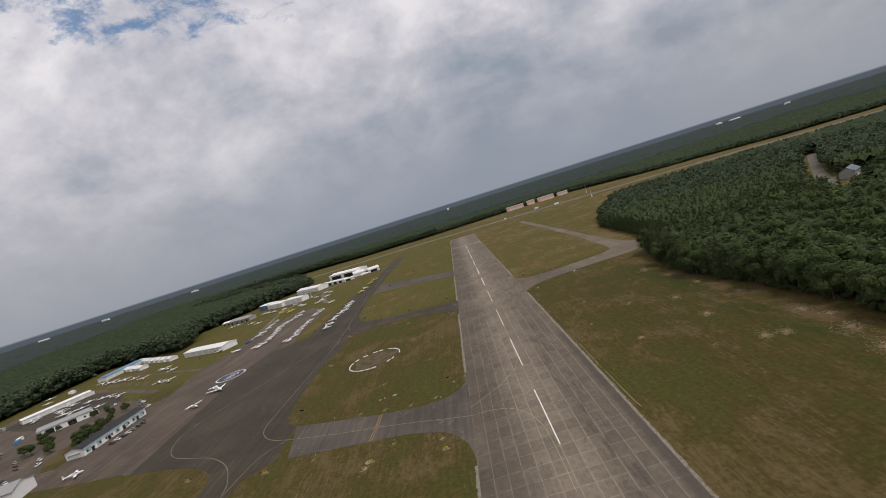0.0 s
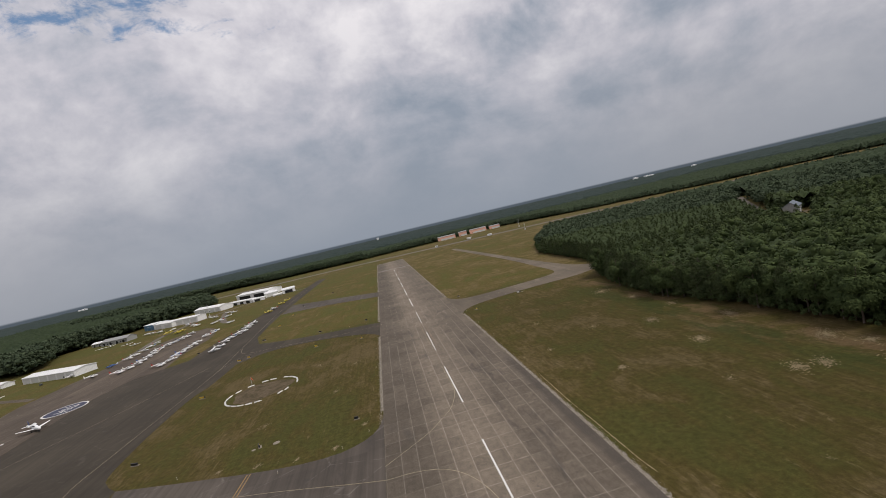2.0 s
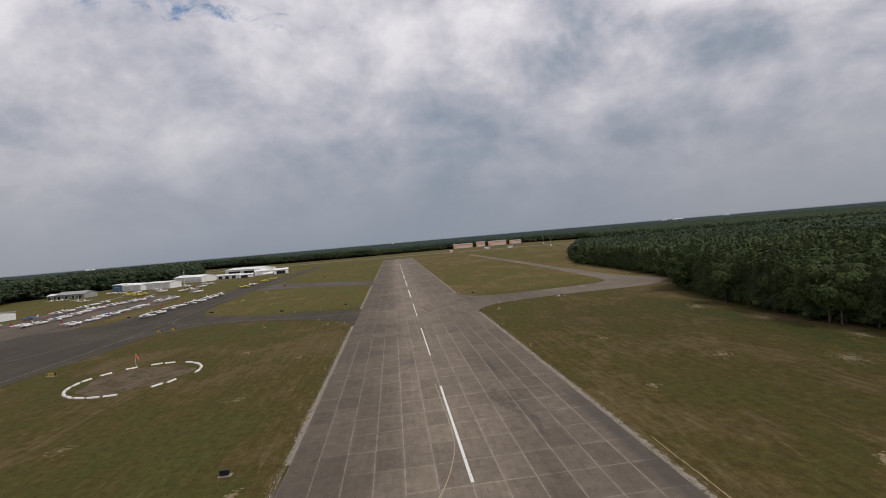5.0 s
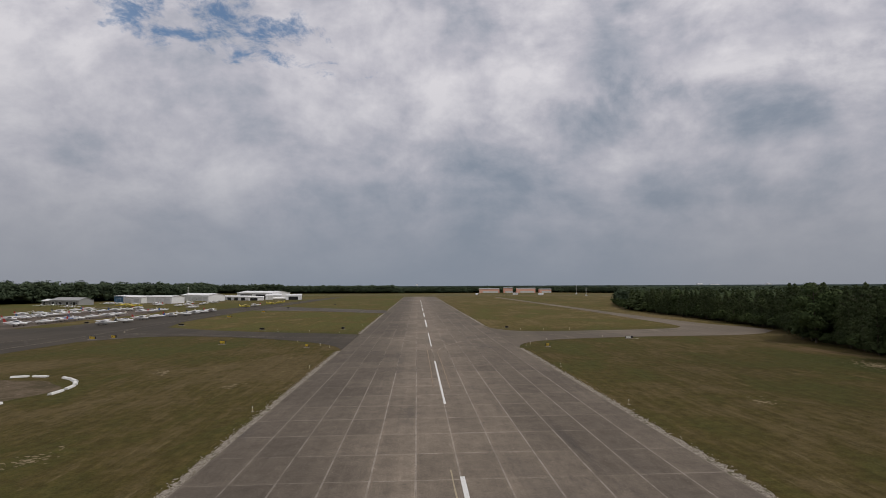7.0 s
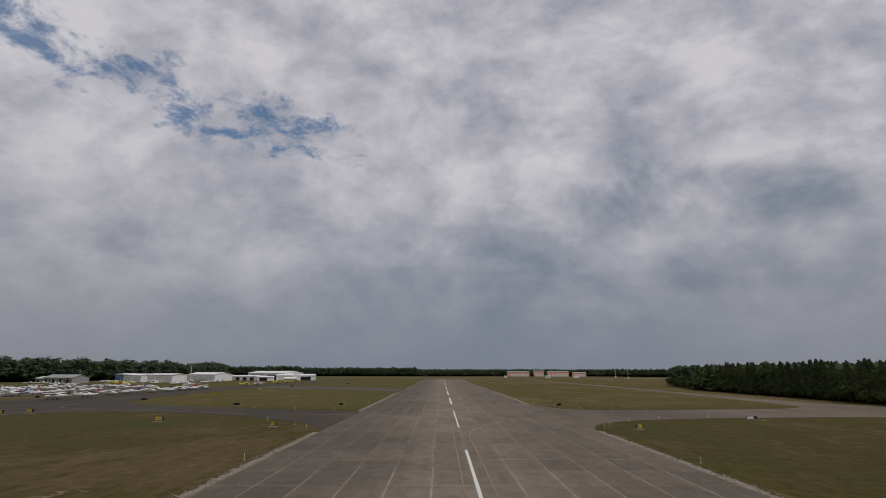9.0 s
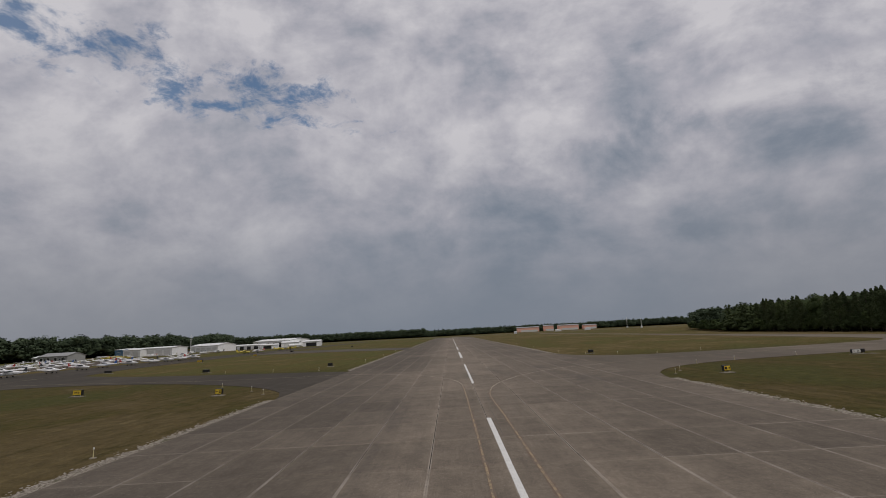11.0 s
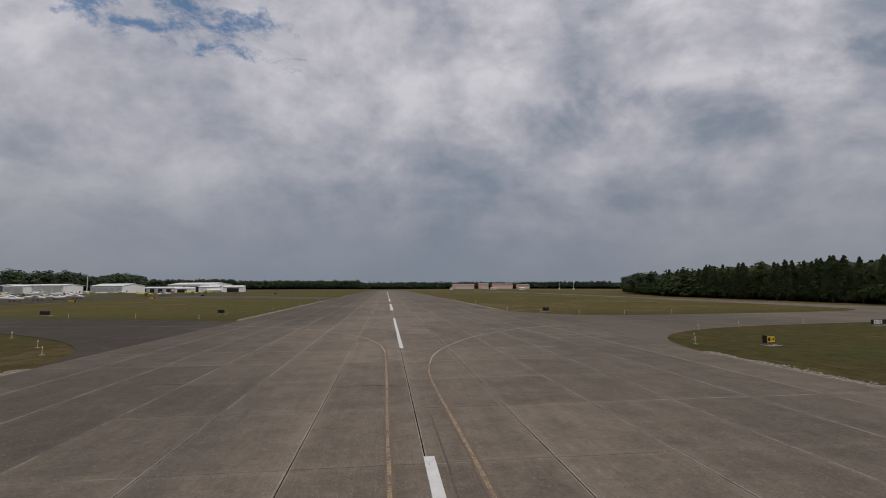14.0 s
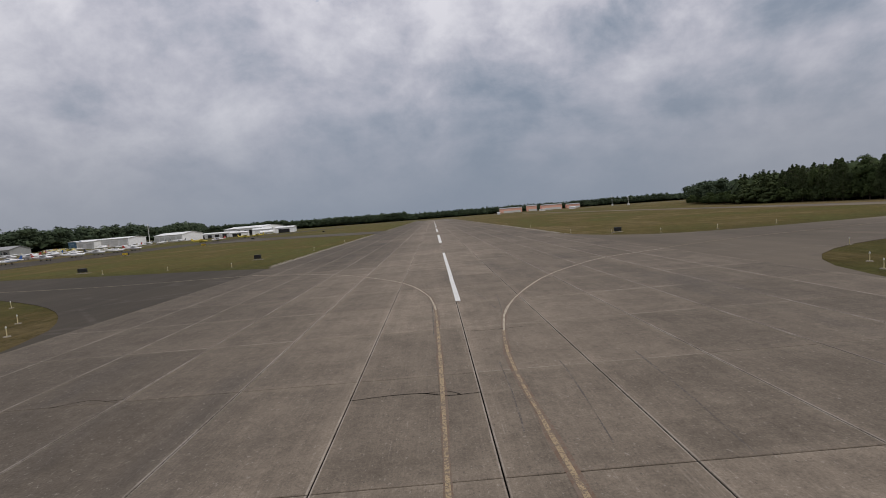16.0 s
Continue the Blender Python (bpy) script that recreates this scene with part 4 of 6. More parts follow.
def crown_soup(rng, kind, height, lobes, per, size, core=ICO1, core_size=0.80):
    """Corners and triangles of a crown; its foot is at z = 0."""
    if kind == "pine":
        # whorls of short boughs that thin out to a pointed, slightly crooked leader
        u = np.linspace(0.0, 1.0, lobes)
        z = (0.10 + 0.87 * u) * height
        w = height * (0.185 * (1.0 - u ** 1.15) ** 0.85 * rng.uniform(0.65, 1.2, lobes) + 0.004)
        ang = np.arange(lobes) * 2.4 + rng.uniform(-0.5, 0.5, lobes)
        lean = rng.normal(0, 0.02, 2) * height
        c = np.stack([np.cos(ang) * w * 0.75 + lean[0] * u, np.sin(ang) * w * 0.75 + lean[1] * u, z], 1)
        r = w * rng.uniform(0.50, 0.80, lobes) + 0.011 * height
    else:
        u = rng.normal(size=(lobes, 3))
        u /= np.linalg.norm(u, axis=1)[:, None]
        c = u * np.array([0.24, 0.24, 0.33]) * height * rng.uniform(0.5, 1.0, (lobes, 1)) + [0, 0, 0.53 * height]
        r = height * rng.uniform(0.11, 0.18, lobes)
    tris = leaf_tris(rng, c, r, per, size, (0.55, 1.45) if kind == "pine" else (0.78, 1.12))
    co, tri = [tris.reshape(-1, 3)], [np.arange(len(tris) * 3).reshape(-1, 3)]
    o = len(co[0])
    for cc, rr in zip(c, r):
        v, f = core
        co.append(cc + v * rr * core_size * rng.uniform(0.60, 1.20, (len(v), 1)) * (1.0, 1.0, 0.65 if kind == "pine" else 0.9))
        tri.append(f + o)
        o += len(v)
    return np.concatenate(co), np.concatenate(tri)


def trunk_bm(rng, height):
    bm = bmesh.new()
    r = height * 0.018
    add_tube(bm, r, r * 0.6, height * 0.5, 7)
    add_tube(bm, r * 0.6, r * 0.15, height * 0.42, 6, Matrix.Translation((0, 0, height * 0.5)))
    for k in range(6):
        a = k * 2.4 + rng.uniform(0, 1)
        z = height * (0.40 + 0.08 * k)
        add_tube(bm, r * 0.35, r * 0.10, height * (0.26 - 0.02 * k), 5, Matrix.Translation((0, 0, z)) @ Matrix.Rotation(a, 4, "Z") @ Matrix.Rotation(radians(58), 4, "Y"))
    return bm


def scatter(x0, x1, y0, y1, step, rng):
    gx, gy = np.meshgrid(np.arange(x0, x1, step), np.arange(y0, y1, step))
    x, y = gx.ravel() + rng.uniform(-0.45, 0.45, gx.size) * step, gy.ravel() + rng.uniform(-0.45, 0.45, gx.size) * step
    return x, y


def edge_distance(x, y):
    """How far points lie from the edge of the clearing."""
    best = np.full(len(x), 1e9)
    for (x0, y0), (x1, y1) in zip(CLEARING, CLEARING[1:] + CLEARING[:1]):
        dx, dy = x1 - x0, y1 - y0
        t = np.clip(((x - x0) * dx + (y - y0) * dy) / (dx * dx + dy * dy), 0, 1)
        best = np.minimum(best, np.hypot(x - x0 - t * dx, y - y0 - t * dy))
    return best


rng = np.random.default_rng(11)
protos = {}
for kind, mat, n in (("oak", OAK, 4), ("pine", PINE, 4)):
    for k in range(n):
        h = 10.0
        co, tri = crown_soup(rng, kind, h, 15 if kind == "oak" else 34, 300 if kind == "oak" else 300, 0.34 if kind == "oak" else 0.17, ICO1, 0.62 if kind == "oak" else 0.52)
        t = thing("tree", "dense green oak at the edge of the wood" if kind == "oak" else "tall dark pitch pine at the edge of the wood", "tree", pose(0, 0, -500))
        soup("crown", co, tri, mat, t)
        part("trunk", trunk_bm(rng, h), BARK, t)
        protos[kind, k] = t

# the front rows of the wood beside the runway, tree by tree
front_x, front_y = scatter(88, 300, -40, 340, 4.4, rng)
dist = edge_distance(front_x, front_y)
keep = ~inside(CLEARING, front_x, front_y) & (dist < np.where(front_y < 60, 6.0, 8.5)) & (dist > 0.6)
front = [(x, y) for x, y in zip(front_x[keep], front_y[keep])][:298]
first = set()
for x, y in front:
    kind = "oak" if y < 60 or rng.random() < (0.5 if y < 185 else 0.06) else "pine"
    k = int(rng.integers(0, 4))
    s = (rng.uniform(1.0, 1.14) if kind == "pine" else rng.uniform(0.92, 1.25)) * (1.42 if y < 212 else 1.20) * (1.06 if kind == "pine" else 1.0)
    m = pose(x, y, -0.05, 0, 0, rng.uniform(0, 360)) @ Matrix.Diagonal((s * rng.uniform(0.9, 1.12), s * rng.uniform(0.9, 1.12), s, 1))
    if (kind, k) not in first:
        first.add((kind, k))
        protos[kind, k].matrix_world = m
    else:
        t = copy_thing(protos[kind, k], Matrix())
        t.matrix_world = m
for key, t in protos.items():
    if key not in first:
        t.matrix_world = pose(112, -45 - 6 * key[1], -0.05)


def forest(x, y, hs, kinds, detail, core=0.80):
    """Many crowns joined into one mesh."""
    cos, tris, o = [], [], 0
    lib = {}
    r = np.random.default_rng(5)
    for kind in ("oak", "pine"):
        for k in range(5):
            lobes, per, size = detail
            lib[kind, k] = crown_soup(r, kind, 10.0, lobes, per, size, ICO1, core)
    for xx, yy, h, kind in zip(x, y, hs, kinds):
        co, tri = lib[kind, int(r.integers(0, 5))]
        a, s = r.uniform(0, 6.28), h / 10.0
        ca, sa = math.cos(a) * s * 1.25, math.sin(a) * s * 1.25
        cos.append(np.stack([co[:, 0] * ca - co[:, 1] * sa + xx, co[:, 0] * sa + co[:, 1] * ca + yy, co[:, 2] * s - 0.05], 1))
        tris.append(tri + o)
        o += len(co)
    return np.concatenate(cos), np.concatenate(tris)


def canopy(x0, x1, y0, y1, step, cell, lo, hi, drop, keep, rng):
    """A closed roof of rounded crowns over the wood, as corners and triangles; keep says how tall (0 to 1) the wood stands at each point."""
    X, Y = np.meshgrid(np.arange(x0, x1, step), np.arange(y0, y1, step), indexing="ij")
    X, Y = X + rng.uniform(-0.3, 0.3, X.shape) * step, Y + rng.uniform(-0.3, 0.3, X.shape) * step
    nx, ny = int((x1 - x0) / cell) + 4, int((y1 - y0) / cell) + 4
    jx, jy, hh = rng.uniform(0.1, 0.9, (nx, ny)), rng.uniform(0.1, 0.9, (nx, ny)), rng.uniform(lo, hi, (nx, ny))
    ix, iy = np.floor((X - x0) / cell).astype(int) + 1, np.floor((Y - y0) / cell).astype(int) + 1
    top = np.full(X.shape, -9.0)
    for a in (-1, 0, 1):
        for b in (-1, 0, 1):
            i, j = np.clip(ix + a, 0, nx - 1), np.clip(iy + b, 0, ny - 1)
            dx, dy = X - (x0 + (i - 1 + jx[i, j]) * cell), Y - (y0 + (j - 1 + jy[i, j]) * cell)
            top = np.maximum(top, hh[i, j] - drop * (dx * dx + dy * dy) / cell ** 2)
    k = keep(X.ravel(), Y.ravel()).reshape(X.shape)
    Z = np.where(k > 0, k * (np.maximum(top, lo * 0.45) + rng.uniform(-1.0, 1.0, X.shape) * 0.3 * step), -1.0)
    ids, on = np.arange(X.size).reshape(X.shape), k > 0
    q = np.stack([ids[:-1, :-1], ids[1:, :-1], ids[1:, 1:], ids[:-1, 1:]], -1)[on[:-1, :-1] & on[1:, 1:] & on[1:, :-1] & on[:-1, 1:]]
    return np.stack([X, Y, Z], -1).reshape(-1, 3), np.concatenate([q[:, :3], q[:, [0, 2, 3]]])


def pine_share(x, y):
    """Where the wood is mostly pine: away from the near corner."""
    return np.clip((y - 90) / 110 - (x - 110) / 260, 0.06, 0.97)


fx, fy = scatter(90, 470, -60, 640, 5.2, rng)
d = edge_distance(fx, fy)
keep = ~inside(CLEARING, fx, fy) & ~inside(ROAD_GAP, fx, fy) & (((d >= np.where(fy < 60, 6.0, 8.5)) & (fy < 340)) | ((d > 1.0) & (fy >= 340)))
near = np.hypot(fx - 0, fy + 20) < 420
fx, fy = fx[keep & near], fy[keep & near]
kinds = np.where(rng.random(len(fx)) < pine_share(fx, fy), "pine", "oak")
thin = (kinds == "pine") | (rng.random(len(fx)) < 0.62)
fx, fy, kinds = fx[thin], fy[thin], kinds[thin]
hs = np.where(kinds == "pine", rng.uniform(10.2, 12.4, len(fx)), rng.uniform(8.6, 12.8, len(fx))) * np.where(fy < 212, 1.26, 1.10)


def near_keep(x, y):
    ok = ~inside(CLEARING, x, y) & ~inside(ROAD_GAP, x, y) & (np.hypot(x, y + 20) < 425)
    d = edge_distance(x, y)
    return np.where(ok & (d > 3), np.clip((d - 1.5) / 5, 0, 1) * (1.0 + 0.27 * pine_share(x, y)), 0)


uco, utri = canopy(90, 470, -60, 640, 1.7, 4.6, 8.2, 10.4, 6.0, near_keep, rng)
tagged(soup("wood_understorey", uco, utri, SHADED_CANOPY), "dense leafy crowns filling the wood", "wood", kind="stuff")
ex, ey = scatter(88, 320, -60, 480, 2.4, rng)
ed = edge_distance(ex, ey)
ek = ~inside(CLEARING, ex, ey) & (ed < 5.0) & (rng.random(len(ex)) < 0.75)
ex, ey = ex[ek], ey[ek]
sco, stri = forest(ex, ey, rng.uniform(2.0, 5.2, len(ex)) * np.where(ey > 185, 1.45, 1.0), np.full(len(ex), "oak"), (7, 95, 0.62), core=0.34)
tagged(soup("edge_shrubs", sco, stri, OAK), "low dense shrubs along the edge of the wood", "shrubs", kind="stuff")
pine_only = kinds == "pine"
co_p, tri_p = forest(fx[pine_only], fy[pine_only], hs[pine_only] * 1.03, kinds[pine_only], (15, 16, 0.46), core=1.0)
tagged(soup("pine_wood", co_p, tri_p, PINE), "dense dark pine wood beside the runway", "wood", kind="stuff")
oaks = ~pine_only
co, tri = forest(fx[oaks], fy[oaks], hs[oaks], kinds[oaks], (11, 40, 0.55))
tagged(soup("wood", co, tri, OAK), "dense green oak wood beside the runway", "wood", kind="stuff")

gx, gy = scatter(-1100, 1250, -120, 1500, 8.0, rng)
keep = ~inside(CLEARING, gx, gy) & ~inside(ROAD_GAP, gx, gy) & (edge_distance(gx, gy) > 2.5) & ((edge_distance(gx, gy) < 34) | ((gx > 100) & (gy < 660) & (np.hypot(gx, gy) < 640))) & (np.hypot(gx, gy + 20) >= np.where(gx > 0, 420, 0)) & ((gy > -60 + np.abs(gx) * 0.15))
gx, gy = gx[keep], gy[keep]
kinds = np.where(rng.random(len(gx)) < np.where(gx < -60, 0.08, 0.25), "pine", "oak")
co, tri = forest(gx, gy, rng.uniform(10.5, 13.0, len(gx)) * np.where(gx < -60, np.where(gx < -330, 1.90, 1.60), np.where(np.hypot(gx, gy) < 640, 1.15, np.where((gx < 420) & (gy > 900), 1.30, 1.0))), kinds, (10, 24, 0.70), core=0.62)
tagged(soup("far_wood", co, tri, HAZY_FAR_LEAVES), "dark green woodland round the airfield", "wood", kind="stuff")


def far_keep(x, y):
    d = edge_distance(x, y)
    ok = ~inside(CLEARING, x, y) & ~inside(ROAD_GAP, x, y) & (np.hypot(x, y + 20) >= np.where(x > 0, 405, 0)) & (y > -60 + np.abs(x) * 0.15)
    return np.where(ok & (d > 5), np.clip((d - 2) / 14, 0, 1) * np.where(x < -60, 1.12, 0.80 * np.clip((np.hypot(x, y + 20) - 380) / 60, 0.5, 1)), 0)


tco, ttri = canopy(-1100, 1250, -120, 1500, 3.4, 9.0, 10.5, 16.5, 15.0, far_keep, rng)
tagged(soup("far_canopy", tco, ttri, SHADED_FAR_CANOPY), "closed green treetops of the surrounding woodland", "wood", kind="stuff")

# the woods that run on to the horizon: a rough canopy
rad = 900 * (4780 / 900) ** np.linspace(0, 1, 120)
ang = np.linspace(0, 2 * np.pi, 720, endpoint=False)
R, A = np.meshgrid(rad, ang, indexing="ij")
X = R * np.sin(A) * 1.0 + rng.uniform(-1, 1, R.shape) * R * 0.0035
Y = 250 + R * np.cos(A) * 1.0 + rng.uniform(-1, 1, R.shape) * R * 0.0035
Z = rng.uniform(10.0, 17.0, R.shape)
shade = inside(CLEARING, X.ravel(), Y.ravel()).reshape(R.shape) | ((np.abs(X) < 1250) & (Y > -120) & (Y < 1490) & (X > -1090))
Z = np.where(shade, -4.0, Z)
Z = np.where((X < -300) & (Y < 100) & (Y > -400) & (X > -900), rng.uniform(8, 13, R.shape), Z)
idx = np.arange(R.size).reshape(R.shape)
a, b = idx[:-1], idx[1:]
quad = np.stack([a, b, np.roll(b, -1, 1), np.roll(a, -1, 1)], -1).reshape(-1, 4)
tri = np.concatenate([quad[:, [0, 2, 1]], quad[:, [0, 3, 2]]])
tagged(soup("horizon_wood", np.stack([X, Y, Z], -1).reshape(-1, 3), tri, HAZY_HORIZON_LEAVES), "distant woodland out to the horizon", "wood", kind="stuff")

# ---- buildings ----
WHITE_METAL = make_siding("white_sheet_metal", (0.88, 0.88, 0.87), 0.9, vary=0.05)
GREY_METAL = make_siding("grey_sheet_metal", (0.36, 0.36, 0.35), 0.9)
BLUE_METAL = make_siding("blue_sheet_metal", (0.10, 0.22, 0.36), 0.9)
DARK_ROOF = plain("dark_roof_shingle", (0.028, 0.030, 0.032), 0.9)
PALE_ROOF = make_siding("pale_metal_roof", (0.80, 0.80, 0.79), 0.7, vary=0.06)
GREY_ROOF = make_siding("grey_metal_roof", (0.30, 0.30, 0.295), 0.9, 0.5)
TAN_WALL = plain("tan_brick_wall", (0.86, 0.50, 0.39), 0.9)
# flat near-black panel; in open doorways it paints the unlit interior
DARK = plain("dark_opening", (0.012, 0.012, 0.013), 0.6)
GLASS = plain("dark_window_glass", (0.03, 0.04, 0.05), 0.12, spec=0.6, vary=0.02)
TRIM = plain("white_trim", (0.70, 0.70, 0.68), 0.5)
TEAL = make_siding("pale_teal_siding", (0.40, 0.52, 0.54), 0.25, axis="z")


def shed(name, label, p0, p1, depth, h, rise, wall, roof, doors=(), windows=0, end_doors=0, fascia=None):
    """A gabled or flat-roofed building. Its front runs from p0 to p1 (left to right, seen from outside); its body lies behind that front."""
    v0, v1 = Vector((*p0, 0)), Vector((*p1, 0))
    length = (v1 - v0).length
    m = Matrix.Translation((*p0, -0.05)) @ Matrix.Rotation(math.atan2(v1.y - v0.y, v1.x - v0.x), 4, "Z")
    b = thing(name, label, "building", m)
    t = 0.3
    # gable runs along the front
    bm = bmesh.new()
    pts = [(0, 0), (0, h), (depth / 2, h + rise), (depth, h), (depth, 0)]
    outer = [[bm.verts.new((x, y, z)) for y, z in pts] for x in (0, length)]
    for e in outer:
        bm.faces.new(e)
    for i in (0, 3):
        bm.faces.new((outer[0][i], outer[0][i + 1], outer[1][i + 1], outer[1][i]))
    bmesh.ops.recalc_face_normals(bm, faces=bm.faces)
    part("wall", bm, wall, b)
    bm = bmesh.new()
    over = 0.5
    k = rise / (depth / 2)
    prof = [(-over, h - over * k + 0.03), (depth / 2, h + rise + 0.03), (depth + over, h - over * k + 0.03), (depth + over, h - over * k + 0.28), (depth / 2, h + rise + 0.28), (-over, h - over * k + 0.28)]
    ends = [[bm.verts.new((x, y, z)) for y, z in prof] for x in (-over, length + over)]
    for e in ends:
        bm.faces.new(e)
    for i in range(6):
        bm.faces.new((ends[0][i], ends[0][(i + 1) % 6], ends[1][(i + 1) % 6], ends[1][i]))
    bmesh.ops.recalc_face_normals(bm, faces=bm.faces)
    part("roof", bm, roof, b)
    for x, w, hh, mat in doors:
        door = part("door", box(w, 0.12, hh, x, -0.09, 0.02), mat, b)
        part("frame", box(w + 0.5, 0.10, 0.25, x, -0.10, hh + 0.03), TRIM, door)
        for s in (-1, 1):
            part("frame", box(0.22, 0.10, hh, x + s * (w / 2 + 0.12), -0.10, 0.02), TRIM, door)
    for i in range(windows):
        x = length * (i + 0.5) / windows
        wz = min(1.2, h * 0.3)
        win = part("window", box(1.3, 0.08, 1.2, x, -0.06, wz), GLASS, b)
        part("sill", box(1.5, 0.16, 0.08, x, -0.10, wz - 0.09), TRIM, win)
    for i in range(end_doors):
        y = depth * (i + 0.5) / end_doors
        part("door", box(0.12, depth / end_doors * 0.8, h * 0.75, length + 0.08, y, 0.02), DARK if i % 2 else TRIM, b)
    if fascia:
        part("fascia", box(length + 1.0, 0.12, 0.5, length / 2, -0.57, h - 0.35), fascia, b)
    return b


def bays(length, n, w, h, mat):
    return [(length * (i + 0.5) / n, w, h, mat) for i in range(n)]


terminal = shed("terminal_building", "long low terminal with teal and white walls and black roof", (-236, 119), (-235, 169), 11, 4.2, 1.6, WHITE_METAL, DARK_ROOF, bays(48, 4, 2.2, 2.4, DARK), 11, fascia=TEAL)
for k in range(7):
    part("teal_panel", box(3.4, 0.05, 2.6, 3.6 + 7.1 * k, -0.04, 0.6), TEAL, terminal, "teal boarded wall panel")
shed("office_building", "white office building with grey roof beside the apron", (-262, 74), (-238, 80), 16, 5.5, 2.2, WHITE_METAL, GREY_ROOF, bays(24, 2, 2.5, 2.6, DARK), 4)
shed("workshop", "low workshop with brown roof behind the terminal", (-334, 194), (-308, 212), 14, 4.2, 1.6, WHITE_METAL, GREY_ROOF, bays(40, 3, 5, 3.4, DARK), 4)
shed("row_hangar", "long low row hangar with white doors", (-413, 262), (-383, 304), 11, 3.6, 1.0, WHITE_METAL, PALE_ROOF, bays(55, 5, 8, 3.0, TRIM))
shed("blue_hangar", "long hangar with bright blue roof", (-416, 365), (-407, 413), 12, 4.0, 1.4, WHITE_METAL, BLUE_METAL, bays(50, 5, 8, 3.2, TRIM))
shed("white_hangar", "white metal hangar standing on the grass", (-317, 351), (-259, 320), 17, 4.8, 1.2, WHITE_METAL, PALE_ROOF, bays(66, 6, 8.5, 4.2, TRIM), 0)
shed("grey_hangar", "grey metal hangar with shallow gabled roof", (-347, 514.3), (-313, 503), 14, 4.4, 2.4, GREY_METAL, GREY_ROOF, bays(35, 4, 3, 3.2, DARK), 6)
shed("grey_lean_to", "low grey lean-to shed behind the grey hangar", (-366, 530), (-351, 524.8), 10, 3.6, 1.4, GREY_METAL, PALE_ROOF, bays(15, 2, 3, 2.6, DARK), 2)
shed("blue_bay", "blue clad hangar bay", (-331, 582), (-312.6, 566.8), 20, 6.8, 0.8, BLUE_METAL, PALE_ROOF, bays(24, 1, 10, 4.4, BLUE_METAL))
shed("blue_white_hangar", "white hangar joined to a blue bay", (-312, 566.4), (-281, 544), 20, 6.0, 1.4, WHITE_METAL, PALE_ROOF, bays(38, 2, 11, 4.2, TRIM))
shed("square_hangar", "square white hangar with tall walls", (-278, 548.5), (-247, 535.3), 15, 6.6, 1.0, WHITE_METAL, PALE_ROOF, bays(33, 3, 8, 4.6, TRIM), 0)
shed("white_annex", "low white annex behind the square hangar", (-286, 578), (-272, 572), 14, 4.6, 1.0, WHITE_METAL, PALE_ROOF, [(7, 4, 3.0, DARK)])
shed("long_hangar", "long white hangar with pale ridged roof", (-292, 646), (-244, 610.5), 20, 6.4, 2.2, WHITE_METAL, PALE_ROOF, bays(59, 5, 8, 4.2, TRIM), 6)
shed("link_hangar", "low white hangar with a row of small doors", (-250, 655), (-206, 626), 14, 4.4, 1.0, WHITE_METAL, PALE_ROOF, bays(52, 4, 7, 3.4, DARK), 0)
shed("open_hangar", "white hangar with near-black sheets for its shaded doorways", (-256, 728), (-196, 690), 30, 8.0, 2.2, WHITE_METAL, PALE_ROOF, [(19, 24, 5.8, DARK), (52, 26, 5.8, DARK)], 0)
shed("low_hangar", "low white hangar with its gable to the apron", (-192, 650), (-174, 655), 46, 5.2, 1.4, WHITE_METAL, PALE_ROOF, [(8, 10, 4.0, TRIM)])
shed("low_hangar", "low white hangar at the end of the row", (-165, 641), (-147, 645), 46, 5.2, 1.4, WHITE_METAL, PALE_ROOF, [(9, 11, 4.0, DARK)])
shed("small_hangar", "small white hangar beside the service road", (-203, 622), (-187, 626), 10, 3.8, 1.0, WHITE_METAL, PALE_ROOF, [(6, 8, 3.0, DARK)])
tank = thing("fuel_tank", "long white horizontal fuel tank on supports", "tank", pose(-170, 630, -0.05, 0, 0, 30))
part("vessel", tube(1.5, 1.5, 13, 16, Matrix.Translation((-6.5, 0, 2.2)) @ Matrix.Rotation(radians(90), 4, "Y")), WHITE_METAL, tank)
for x in (-4.5, 0, 4.5):
    part("support", box(0.5, 2.4, 1.2, x, 0, 0, 0.05), GREY_METAL, tank)
for k, (x, w, h) in enumerate(((136, 50, 9), (192, 24, 10.5), (222, 46, 9.5), (274, 30, 7.5))):
    shed("apartment_block", "distant brick apartment block with pale ground floor", (x + 4, 1128 - k * 4), (x + w, 1126 - k * 4), 18, h, 1.5, TAN_WALL, GREY_ROOF, [(w / 2, w * 0.7, 3.6, TRIM)], int(w / 8))


# ---- light aircraft ----
PLANE_WHITE = plain("aircraft_white_paint", (0.84, 0.84, 0.83), 0.35, vary=0.05, grime=0.08)
PLANE_RED = plain("aircraft_red_paint", (0.40, 0.05, 0.04), 0.35, vary=0.05, grime=0.05)
PLANE_BLUE = plain("aircraft_blue_paint", (0.05, 0.12, 0.34), 0.35, vary=0.05, grime=0.05)
PLANE_YELLOW = plain("aircraft_yellow_paint", (0.62, 0.50, 0.08), 0.4, vary=0.05, grime=0.08)
PLANE_DARK = plain("aircraft_dark_paint", (0.06, 0.065, 0.07), 0.4, vary=0.05)
PLANE_CREAM = plain("aircraft_cream_paint", (0.60, 0.56, 0.46), 0.4, vary=0.05)
METAL = plain("bare_metal", (0.42, 0.42, 0.43), 0.35, 0.9, vary=0.05)
RUBBER = plain("rubber", (0.025, 0.025, 0.025), 0.85)


